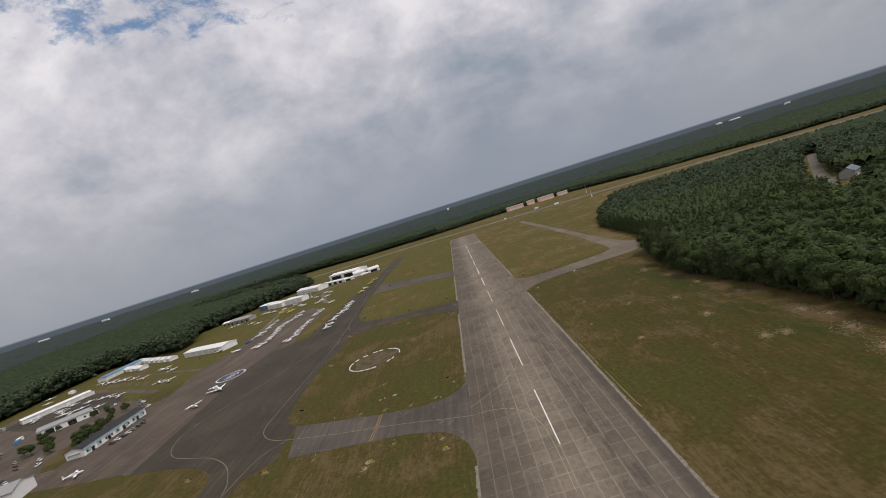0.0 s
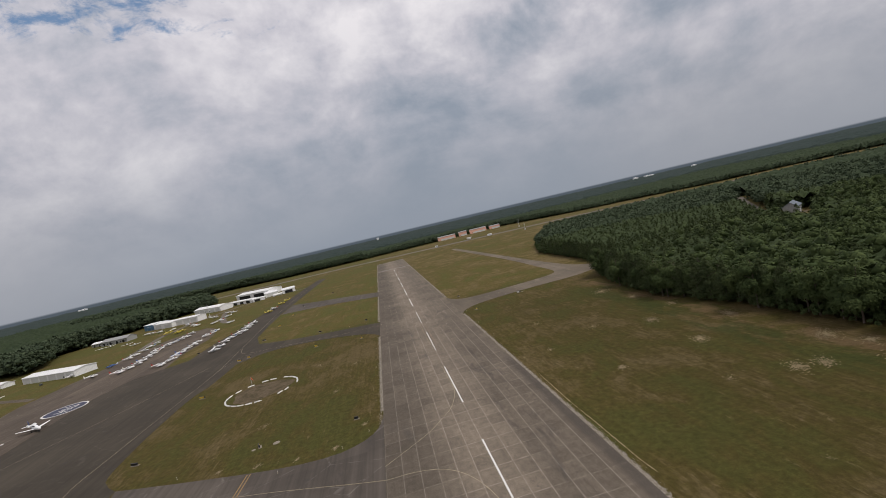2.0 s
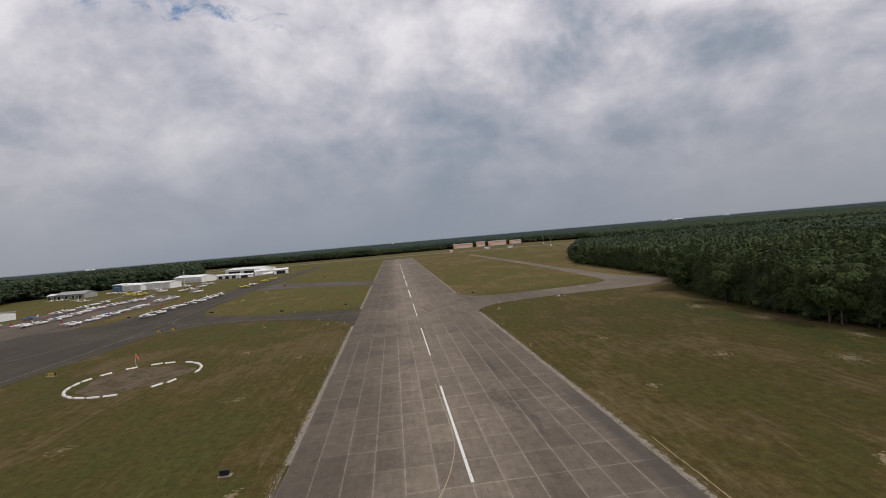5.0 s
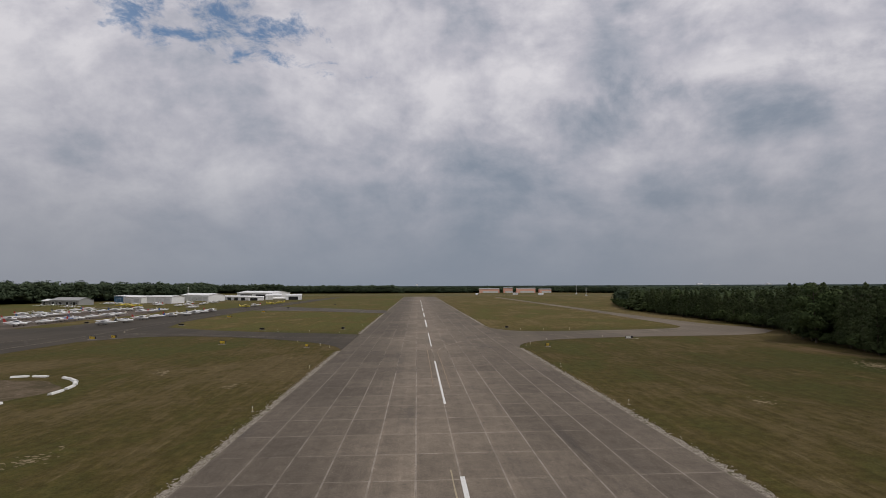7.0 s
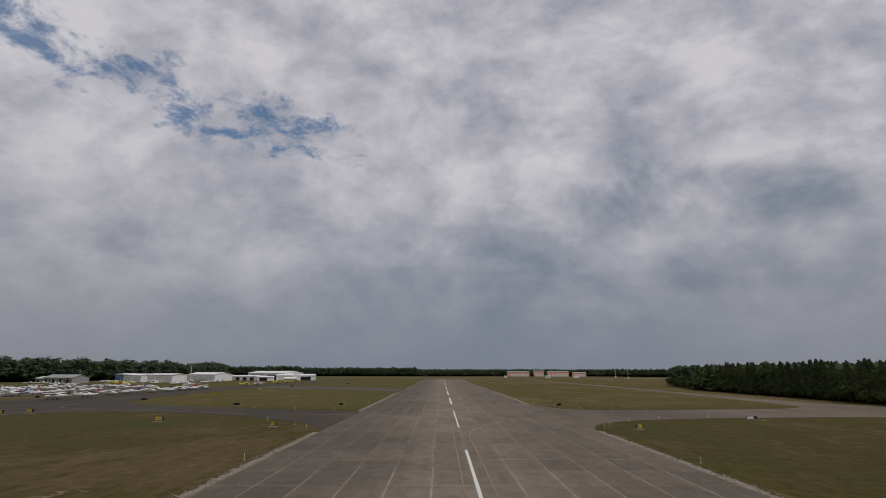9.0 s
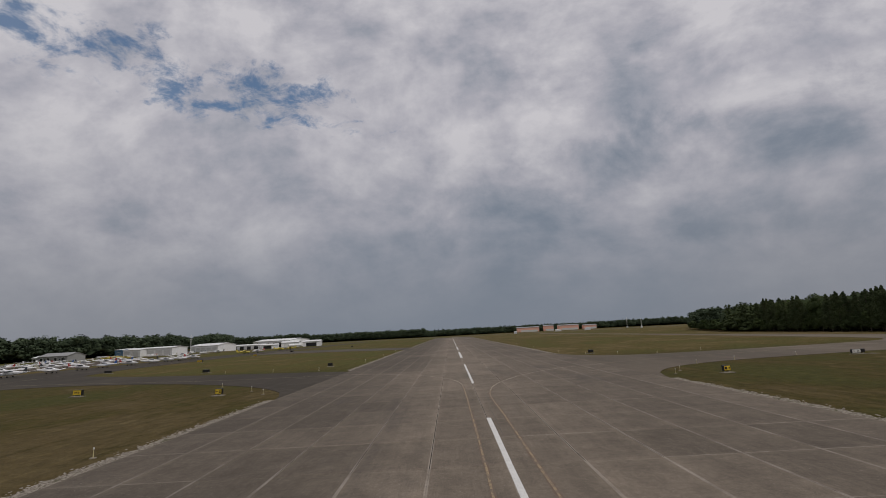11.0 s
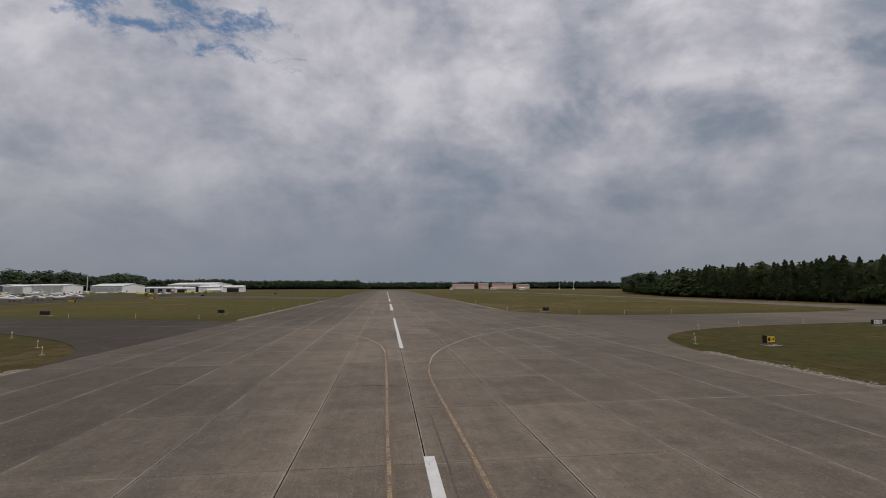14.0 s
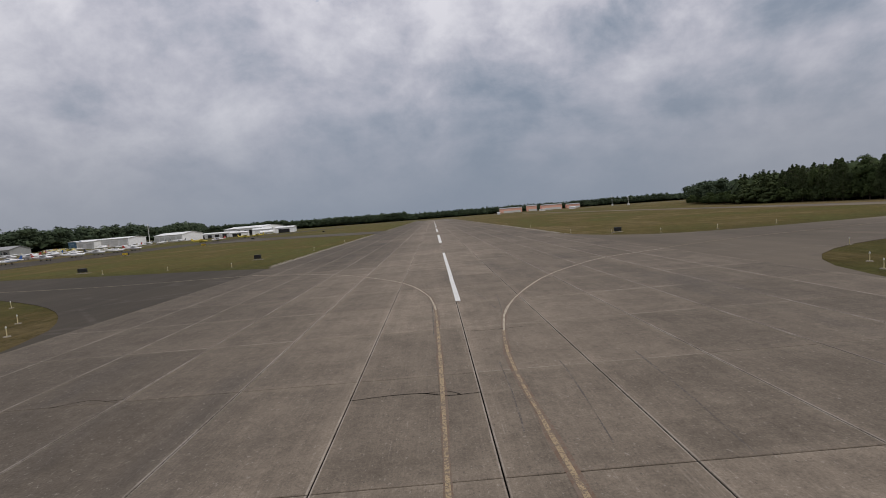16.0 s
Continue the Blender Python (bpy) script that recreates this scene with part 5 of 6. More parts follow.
def loft(sections, n=12):
    """A rounded body along y through sections of (y, half width, low z, high z)."""
    bm = bmesh.new()
    rings = []
    for y, w, lo, hi in sections:
        c, hh = (lo + hi) / 2, (hi - lo) / 2
        ring = []
        for k in range(n):
            a = 2 * math.pi * (k + 0.5) / n
            ca, sa = math.cos(a), math.sin(a)
            ring.append(bm.verts.new((w * math.copysign(abs(ca) ** 0.75, ca), y, c + hh * math.copysign(abs(sa) ** 0.75, sa))))
        rings.append(ring)
    for r0, r1 in zip(rings, rings[1:]):
        for k in range(n):
            bm.faces.new((r0[k], r0[(k + 1) % n], r1[(k + 1) % n], r1[k]))
    bm.faces.new(rings[0])
    bm.faces.new(rings[-1][::-1])
    bmesh.ops.recalc_face_normals(bm, faces=bm.faces)
    return bm


def vane(root, tip, m=None):
    """A thin tapered surface between two sections of (offset along the span x, rise z, leading y, trailing y, thickness)."""
    bm = bmesh.new()
    secs = []
    for x, z, y0, y1, t in (root, tip):
        prof = [(y0, 0), (y0 + (y1 - y0) * 0.12, 0.8), (y0 + (y1 - y0) * 0.4, 1.0), (y1, 0.06), (y1, -0.06), (y0 + (y1 - y0) * 0.4, -0.5), (y0 + (y1 - y0) * 0.1, -0.5)]
        secs.append([bm.verts.new((x, y, z + q * t / 1.5)) for y, q in prof])
    k = len(secs[0])
    for i in range(k):
        bm.faces.new((secs[0][i], secs[0][(i + 1) % k], secs[1][(i + 1) % k], secs[1][i]))
    bm.faces.new(secs[0])
    bm.faces.new(secs[1][::-1])
    bmesh.ops.recalc_face_normals(bm, faces=bm.faces)
    if m:
        bm.transform(m)
    return bm


def wheel_bm(x, y, r):
    return tube(r, r, 0.16, 12, Matrix.Translation((x - 0.08, y, r)) @ Matrix.Rotation(radians(90), 4, "Y"))


def plane(label, high, body, band, twin=False, jet=False, s=1.0):
    """A parked aircraft with its nose to +y, wheels on z = 0."""
    p = thing("light_aircraft" if not jet else "business_jet", label, "aircraft", Matrix(), "aircraft parked on the field")
    part("fuselage", loft([(3.6, 0.14, 0.95, 1.2), (3.3, 0.36, 0.72, 1.42), (2.0, 0.54, 0.62, 1.62), (1.2, 0.58, 0.60, 1.95), (0.2, 0.58, 0.60, 2.12), (-1.0, 0.54, 0.66, 2.02), (-2.4, 0.34, 0.85, 1.75), (-4.2, 0.13, 1.18, 1.58), (-4.5, 0.06, 1.25, 1.52)]), body, p, smooth=True)
    part("stripe", loft([(3.2, 0.375, 1.02, 1.16), (2.0, 0.552, 1.08, 1.24), (0.2, 0.592, 1.10, 1.28), (-1.0, 0.552, 1.14, 1.30), (-2.4, 0.352, 1.20, 1.36), (-4.2, 0.14, 1.30, 1.42)]), band, p)
    part("windshield", loft([(1.62, 0.50, 1.56, 1.66), (1.15, 0.585, 1.50, 1.93), (0.2, 0.588, 1.52, 2.02), (-0.9, 0.548, 1.55, 1.90)]), GLASS, p)
    wz = 2.12 if high else 0.86
    tip = (4.3, -0.9, -1.7) if jet else (5.5, 1.15, -0.1)
    for sx in (-1, 1):
        part("wing", vane((sx * 0.35, wz, 1.3, -0.35, 0.20), (sx * tip[0], wz + (0.12 if high else 0.42), tip[1], tip[2], 0.12)), body, p)
        part("tailplane", vane((sx * 0.06, 1.42, -3.5, -4.5, 0.09), (sx * 1.75, 1.44, -3.75, -4.45, 0.06)), body, p)
        if high:
            part("strut", tube(0.045, 0.045, 3.1, 6, Matrix.Translation((sx * 0.5, 0.6, 0.75)) @ Matrix.Rotation(sx * radians(63), 4, "Y")), body, p)
        leg = part("gear_leg", tube(0.05, 0.04, 0.95, 6, Matrix.Translation((sx * 0.35, 0.1, 0.85)) @ Matrix.Rotation(sx * radians(128), 4, "Y")), METAL, p)
        part("tyre", wheel_bm(sx * 1.12, 0.1, 0.24), RUBBER, leg)
        if twin:
            nac = part("nacelle", loft([(2.6, 0.16, wz - 0.05, wz + 0.2), (2.2, 0.34, wz - 0.28, wz + 0.36), (0.6, 0.34, wz - 0.25, wz + 0.36), (-0.6, 0.1, wz, wz + 0.2)], 10), body, p)
            nac.location.x = sx * 1.9
            part("propeller", box(1.9, 0.05, 0.13, sx * 1.9, 2.65, wz), PLANE_DARK, p)
    nose = part("gear_leg", tube(0.05, 0.04, 0.6, 6, Matrix.Translation((0, 2.6, 0.2))), METAL, p)
    part("tyre", wheel_bm(0, 2.6, 0.2), RUBBER, nose)
    part("fin", vane((0, 0, -3.2, -4.5, 0.10), (1.35, 0, -4.1, -4.7, 0.06), Matrix.Translation((0, 0, 1.45)) @ Matrix.Rotation(radians(-90), 4, "Y")), band if body is not PLANE_YELLOW else body, p)
    if not twin and not jet:
        prop = part("propeller", box(1.85, 0.05, 0.14, 0, 3.62, 1.0), PLANE_DARK, p)
        part("spinner", tube(0.16, 0.02, 0.3, 10, Matrix.Translation((0, 3.6, 1.08)) @ Matrix.Rotation(radians(-90), 4, "X")), body, prop)
    if jet:
        for sx in (-1, 1):
            e = part("engine", loft([(-1.2, 0.26, 1.5, 2.02), (-1.6, 0.32, 1.44, 2.08), (-2.6, 0.28, 1.48, 2.04), (-3.0, 0.16, 1.6, 1.92)], 10), body, p)
            e.location.x = sx * 0.85
    p.scale = (s, s * (1.25 if jet else 1.0), s)
    return p


KINDS = [plane("white high-wing light aircraft with red stripe", True, PLANE_WHITE, PLANE_RED),
         plane("white low-wing light aircraft with blue stripe", False, PLANE_WHITE, PLANE_BLUE),
         plane("white high-wing light aircraft with dark stripe", True, PLANE_WHITE, PLANE_DARK),
         plane("plain white low-wing light aircraft", False, PLANE_WHITE, PLANE_CREAM),
         plane("yellow high-wing light aircraft parked on grass", True, PLANE_YELLOW, PLANE_DARK),
         plane("dark blue low-wing light aircraft", False, PLANE_BLUE, PLANE_WHITE),
         plane("white twin-engined propeller aircraft", False, PLANE_WHITE, PLANE_RED, twin=True, s=1.15),
         plane("small white business jet with rear engines", False, PLANE_WHITE, PLANE_BLUE, jet=True, s=1.5)]
placed_kinds = set()
rp = random.Random(21)


def park(kind, x, y, heading, z=-0.02):
    """Parks an aircraft; heading in degrees anticlockwise from +y."""
    m = pose(x, y, z, 0, 0, heading + rp.uniform(-7, 7))
    if kind not in placed_kinds:
        placed_kinds.add(kind)
        s = KINDS[kind].scale.copy()
        KINDS[kind].matrix_world = m @ Matrix.Diagonal((*s, 1))
    else:
        copy_thing(KINDS[kind], m)


def park_row(heading, mix, spots):
    """Parks aircraft at the spots, taking turns through the kinds in mix."""
    for n, (x, y) in enumerate(spots):
        park(mix[n % len(mix)], x, y, heading if rp.random() < 0.8 else heading + 180)


park_row(-90, (0, 3, 2, 1), [(-229, 338), (-230, 352), (-231, 368), (-234, 386), (-235, 401)])
park_row(-90, (3, 0, 1, 2, 3, 0), [(-203, 287), (-202, 297), (-204, 308), (-205, 319), (-207, 330), (-210, 341), (-211, 353), (-210, 364), (-208, 373), (-206, 383), (-204, 393), (-207, 411)])
park_row(90, (3, 0, 1, 3, 2), [(-170, 276), (-171, 286), (-172, 299), (-173, 311), (-172, 322), (-174, 334), (-176, 360), (-175, 371), (-175, 383)])
park_row(-90, (2, 3, 0, 1, 0, 3), [(-138, 267), (-138, 281), (-139.5, 296), (-139.5, 309), (-137.5, 320), (-135.5, 331), (-136.5, 344), (-137, 356), (-137, 368)])
park_row(90, (3, 0, 3, 2), [(-202, 458), (-199, 468), (-200, 499), (-203, 530), (-175, 425), (-234, 486), (-227, 476)])
park_row(-60, (4, 0, 4, 4), [(-137, 429), (-137, 451), (-135.5, 489), (-135, 513)])
park_row(-80, (4, 4), [(-254, 466), (-256, 478), (-237, 451), (-236, 460)])
park_row(40, (3, 1), [(-328, 480), (-321, 484), (-290, 457), (-274, 440)])
park_row(30, (2, 3, 0, 1), [(-402, 342), (-392, 337), (-383, 333), (-374, 329), (-362, 322), (-349, 316), (-328, 300), (-285, 259), (-271, 250)])
park_row(60, (3, 0), [(-322, 320), (-312, 312), (-299, 299)])
park_row(20, (3, 2, 0, 1), [(-362, 247), (-350, 240), (-333, 222), (-356, 268), (-342, 266), (-330, 261), (-316, 252), (-448, 326), (-470, 352), (-378, 262), (-370, 256), (-388, 282), (-378, 276), (-404, 262), (-394, 254), (-348, 250), (-322, 236)])
park_row(70, (3, 0, 2), [(-300, 520), (-290, 512), (-278, 505), (-262, 500), (-250, 512), (-222, 520), (-214, 545)])
park(5, -173, 291.5, 90)
park(6, -206, 279, -70)
park(6, -172, 264, -95)
park(7, -186, 170, -125)
park(0, -189, 147, -120)
park(3, -218, 91, -55)
park(5, -233, 321, 100)
park(3, -231, 292, -60)
park(2, -262, 320.5, -50)
for k in (4, 7):
    if k not in placed_kinds:
        park(k, -240, 470, 0)

# ---- vehicles ----


def car(label, body):
    c = thing("car", label, "car", Matrix(), "vehicles by the terminal")
    part("body", loft([(2.25, 0.72, 0.35, 0.75), (2.1, 0.86, 0.28, 0.88), (0.9, 0.90, 0.26, 0.98), (-1.9, 0.90, 0.28, 1.02), (-2.2, 0.80, 0.36, 0.92)], 10), body, c)
    part("cabin", loft([(1.0, 0.70, 0.9, 1.0), (0.35, 0.74, 0.92, 1.42), (-1.1, 0.74, 0.92, 1.46), (-1.9, 0.68, 0.9, 1.05)], 10), GLASS, c)
    part("roof", box(1.3, 1.4, 0.05, 0, -0.4, 1.43, 0.02), body, c)
    for sx in (-1, 1):
        for y in (1.35, -1.35):
            w = part("wheel", tube(0.32, 0.32, 0.2, 12, Matrix.Translation((sx * 0.84 - 0.1, y, 0.32)) @ Matrix.Rotation(radians(90), 4, "Y")), RUBBER, c)
            part("rim", tube(0.18, 0.18, 0.22, 10, Matrix.Translation((sx * 0.84 - 0.11, y, 0.32)) @ Matrix.Rotation(radians(90), 4, "Y")), METAL, w)
        part("headlight", box(0.3, 0.08, 0.14, sx * 0.55, 2.18, 0.62), TRIM, c)
    return c


CAR_PAINTS = [("white", PLANE_WHITE), ("black", PLANE_DARK), ("silver", plain("silver_car_paint", (0.36, 0.37, 0.38), 0.3, 0.4)), ("dark red", plain("dark_red_car_paint", (0.16, 0.03, 0.025), 0.3))]
cars = [car(f"{n} car parked beside the terminal", m) for n, m in CAR_PAINTS]
spots = [(-226.0, 126, 70), (-225.3, 129.6, 75), (-224.5, 133.2, 72), (-224.1, 136.8, 70), (-223.5, 140.4, 68), (-223.1, 144, 74), (-222.7, 147.6, 70), (-236.5, 166.5, 20), (-226, 153.5, 40), (-279.5, 137, 60), (-246, 187.5, 10), (-259, 198.5, 80), (-290, 132, 60), (-297, 139, 60), (-304, 146, 60), (-284, 118, 60), (-276, 112, 60), (-283, 320, 30), (-309, 128, 60), (-316, 134, 60), (-298, 121, 60), (-272, 128, 20), (-262, 205, 60), (-268, 210, 60), (-242, 176, 50), (-300, 226, 30), (-346, 178, 70)]
order = [3, 0, 1, 0, 2, 1, 1, 0, 1, 0, 0, 2, 1, 3, 2, 1, 0, 1, 2, 0, 1, 0, 0, 2, 1, 0, 2]
seen_cars = set()
for (x, y, a), k in zip(spots, order):
    m = pose(x, y, -0.02, 0, 0, a)
    if k in seen_cars:
        copy_thing(cars[k], m)
    else:
        seen_cars.add(k)
        cars[k].matrix_world = m

# ---- signs, lights and markers on the grass ----
SIGN_YELLOW = plain("sign_yellow", (0.80, 0.56, 0.05), 0.45, vary=0.05, grime=0.05)
SIGN_BLACK = plain("sign_black", (0.015, 0.015, 0.016), 0.5, vary=0.05)
PAD = plain("pale_concrete_pad", (0.25, 0.22, 0.175), 0.95)
MARK_WHITE = plain("chalky_white_paint", (0.70, 0.69, 0.66), 0.8, vary=0.10, grime=0.30)
WHITE_POST = plain("white_post", (0.66, 0.66, 0.62), 0.6)
POST_YELLOW = plain("yellow_post", (0.58, 0.50, 0.28), 0.6)
ORANGE_CLOTH = plain("faded_orange_cloth", (0.72, 0.16, 0.08), 0.9)


def arrow_bm(cx, cz, size, y, sgn):
    bm = bmesh.new()
    add_box(bm, size * 0.7, 0.012, size * 0.20, cx - sgn * size * 0.12, y, cz - size * 0.10)
    vs = [bm.verts.new((cx + sgn * size * q, y + d, cz + size * w)) for d in (-0.006, 0.006) for q, w in ((0.55, 0), (0.10, 0.38), (0.10, -0.38))]
    for f in ((0, 1, 2), (5, 4, 3), (0, 3, 4, 1), (1, 4, 5, 2), (2, 5, 3, 0)):
        bm.faces.new([vs[i] for i in f])
    bmesh.ops.recalc_face_normals(bm, faces=bm.faces)
    return bm


def letter_e_bm(cx, cz, size, y):
    bm = bmesh.new()
    add_box(bm, size * 0.17, 0.012, size, cx - size * 0.26, y, cz - size / 2)
    for q, w in ((-0.5, 0.60), (-0.085, 0.48), (0.33, 0.60)):
        add_box(bm, size * w, 0.012, size * 0.17, cx - size * 0.18 + size * w / 2 - size * 0.05, y - 0.001, cz + size * q)
    return bm


def sign(label, x, y, heading, length=1.3, text="", height=0.85, tilt=0.0):
    """An airfield guidance sign whose yellow face looks to -y before it is turned."""
    sgn = thing("taxiway_sign", label, "sign", pose(x, y, -0.05, 0, tilt, heading), "airfield guidance signs")
    part("pad", box(length + 0.5, 1.0, 0.09, 0, -0.1, 0.0, 0.02), PAD, sgn)
    for sx in (-1, 1):
        part("foot", tube(0.05, 0.05, 0.2, 8, Matrix.Translation((sx * length * 0.32, 0, 0.08))), METAL, sgn)
    part("housing", box(length, 0.40, height, 0, 0.07, 0.24, 0.03), SIGN_BLACK, sgn)
    face = part("face", box(length - 0.14, 0.02, height - 0.14, 0, -0.136, 0.31), SIGN_YELLOW, sgn)
    cz = 0.24 + height / 2
    if text == "E":
        part("arrow", arrow_bm(-0.22, cz, 0.30, -0.152, -1), SIGN_BLACK, face)
        part("letter", letter_e_bm(0.21, cz, 0.38, -0.152), SIGN_BLACK, face)
    elif text == "arrow":
        part("bar", box(0.25, 0.012, 0.30, -0.21, -0.152, cz - 0.15), SIGN_BLACK, face)
        part("arrow", arrow_bm(0.18, cz, 0.32, -0.152, 1), SIGN_BLACK, face)
    elif text == "bars":
        for k in range(3):
            part("bar", box(length * 0.11, 0.012, 0.26, (k - 1) * length * 0.22, -0.152, cz - 0.13), SIGN_BLACK, face)
    return sgn


YL, BL = "yellow taxiway sign on a concrete pad in grass", "black back of a taxiway sign on grass"
sign("yellow taxiway sign with black arrow and letter E", -33, 184.2, -4, 0.95, "E", 0.68)
sign("yellow taxiway sign with black right-pointing arrow", 30.9, 180.4, 10, 0.95, "arrow", 0.66)
for x, y, a, w in ((-58.5, 193, -12, 1.6), (-104.4, 209, -25, 2.6), (-99.8, 211.8, -20, 1.8), (-102, 309, -15, 2.4), (-100, 357, -15, 2.2), (-102.4, 146, -20, 2.4), (-56.5, 20.5, 5, 1.6), (-31.8, 15, 0, 1.8), (-98, 35, -10, 2.2), (-134, 47.2, -20, 2.6)):
    sign(YL, x, y, a, w * 1.0, "bars", 0.78)
for x, y, a, w in ((-102.3, 259.5, 165, 3.0), (-151, 275.2, 170, 2.4), (-61.5, 236, 160, 2.4), (-31.6, 236, 178, 1.4), (-98.9, 409, 170, 2.4), (30.4, 234.5, 182, 1.5), (-100.7, 85.1, 160, 3.0), (-31.0, 71.2, 178, 1.5), (-59.5, 71.2, 110, 2.4), (-75, 470, 175, 2.0)):
    sign(BL, x, y, a, w * 0.8, "", 0.66)


def lettering(text, size, x, y, z, material, parent):
    """Raised characters on a face that looks to -y, centred on x."""
    cu = bpy.data.curves.new("lettering", "FONT")
    cu.body, cu.size, cu.align_x, cu.extrude = text, size, "CENTER", 0.006
    tmp = bpy.data.objects.new("lettering", cu)
    me = bpy.data.meshes.new_from_object(tmp)
    bpy.data.objects.remove(tmp)
    me.materials.clear()
    me.materials.append(material)
    ob = new("lettering", me)
    ob.parent = parent
    ob.matrix_local = pose(x, y, z, 90)
    return ob


s24 = thing("runway_sign", "white and black sign with arrow and number 24", "sign", pose(60.5, 196.5, -0.05, 0, 0, 10) @ Matrix.Scale(0.8, 4), "airfield guidance signs")
part("pad", box(3.4, 1.0, 0.09, 0.2, -0.1, 0, 0.02), PAD, s24)
for x in (-1.1, 0.2, 1.4):
    part("foot", tube(0.05, 0.05, 0.2, 8, Matrix.Translation((x, 0, 0.08))), METAL, s24)
part("housing", box(3.0, 0.38, 0.72, 0.2, 0.07, 0.24, 0.03), SIGN_BLACK, s24)
face = part("face", box(1.9, 0.02, 0.60, -0.3, -0.132, 0.30), MARK_WHITE, s24, "white sign face")
part("arrow", arrow_bm(-0.85, 0.60, 0.34, -0.150, -1), SIGN_BLACK, face)
lettering("24", 0.52, 0.05, -0.146, 0.42, SIGN_BLACK, face)
bm = tube(1.05, 1.0, 0.07, 24)
tagged(part("concrete_pad", bm, PAD, at=pose(-54.6, 70.9, -0.07)), "round pale concrete pad flush in the grass", "pad")
for x, y, r in ((-61, 70.2, 0.6), (-57.5, 21.0, 1.2), (62.8, 196.2, 0.6)):
    tagged(part("concrete_pad", tube(r, r, 0.06, 18), PAD, at=pose(x, y, -0.07)), "worn pale pad of concrete in the grass", "pad")


def edge_light():
    t = thing("edge_light", "thin white marker light stake on a pale disc", "light", Matrix(), "taxiway edge lights")
    part("disc", tube(0.20, 0.18, 0.05, 14), PAD, t)
    part("post", tube(0.026, 0.022, 0.50, 8, Matrix.Translation((0, 0, 0.04))), POST_YELLOW, t)
    part("lens", tube(0.05, 0.035, 0.12, 10, Matrix.Translation((0, 0, 0.53))), WHITE_POST, t)
    return t


light = edge_light()
lights = [(25.6, 182.4), (27.6, 185.4), (34.6, 194.6), (42, 197.4), (54, 200.6), (28.6, 232.5), (34, 226.6), (42, 225.2), (52, 226.4), (24.8, 243), (-26.8, 183.2), (-30.2, 187.8), (-38.5, 196.6), (-31, 224), (-42, 227), (-54, 230), (-26, 252), (-25, 120), (-25, 152), (25, 120), (25, 150),
          (-25, 280), (25, 280), (-25, 315), (25, 320), (-50, 50.6), (-34, 54.0), (-27, 60), (-36, 24), (-50, 30.6), (-80, 37), (-80, 65)]
for n, (x, y) in enumerate(lights):
    m = pose(x, y, -0.05, 0, 0, n * 40)
    if n:
        copy_thing(light, m)
    else:
        light.matrix_world = m

# the ring of white ground markers and the wind sock


def marker():
    bm = bmesh.new()
    prof = [(-0.36, 0), (0.36, 0), (0.24, 0.27), (0.17, 0.30), (-0.17, 0.30), (-0.24, 0.27)]
    ends = [[bm.verts.new((x, y, z)) for y, z in prof] for x in (-1.35, 1.35)]
    for i in range(6):
        bm.faces.new((ends[0][i], ends[0][(i + 1) % 6], ends[1][(i + 1) % 6], ends[1][i]))
    bm.faces.new(ends[0])
    bm.faces.new(ends[1])
    bmesh.ops.recalc_face_normals(bm, faces=bm.faces)
    return part("ground_marker", bm, MARK_WHITE)


ring_marker = tagged(marker(), "white wooden ridge marker lying on the grass", "marker", "segmented circle markers")
angles = [-32, -46, 2, 17, 31, 44, 58, 84, 98, 122, 146, 166, 180, 194, 208, 221, 235, 249, 263, 277]
for n, a in enumerate(angles):
    rr = 14.4 if n > 1 else 13.4
    x, y = RING[0] + rr * math.cos(radians(a)), RING[1] + rr * 1.0 * math.sin(radians(a))
    m = pose(x, y, -0.06, 0, 0, a + 90 + rp.uniform(-4, 4) + (14 if n < 2 else 0))
    if n:
        copy_thing(ring_marker, m)
    else:
        ring_marker.matrix_world = m
sock = thing("wind_sock", "small orange wind sock on a thin pole", "wind sock", pose(-81.5, 147.8, -0.05))
part("pole", tube(0.06, 0.045, 3.2, 10), WHITE_POST, sock)
part("hoop", tube(0.26, 0.26, 0.05, 14, Matrix.Translation((0.1, 0, 3.1)) @ Matrix.Rotation(radians(115), 4, "Y")), METAL, sock)
part("sleeve", tube(0.25, 0.12, 1.5, 14, Matrix.Translation((0.1, 0, 3.1)) @ Matrix.Rotation(radians(150), 4, "Y")), ORANGE_CLOTH, sock)

# ---- far things ----


def mast(x, y, h, label):
    t = thing("radio_mast", label, "mast", pose(x, y, -0.05))
    part("base", box(2.4, 2.4, 2.2, 0, 0, 0, 0.05), WHITE_POST, t)
    part("pole", tube(0.34, 0.16, h, 8), WHITE_POST, t)
    for k in range(3):
        part("crossarm", box(2.2, 0.2, 0.2, 0, 0, h * (0.6 + 0.15 * k)), WHITE_POST, t)


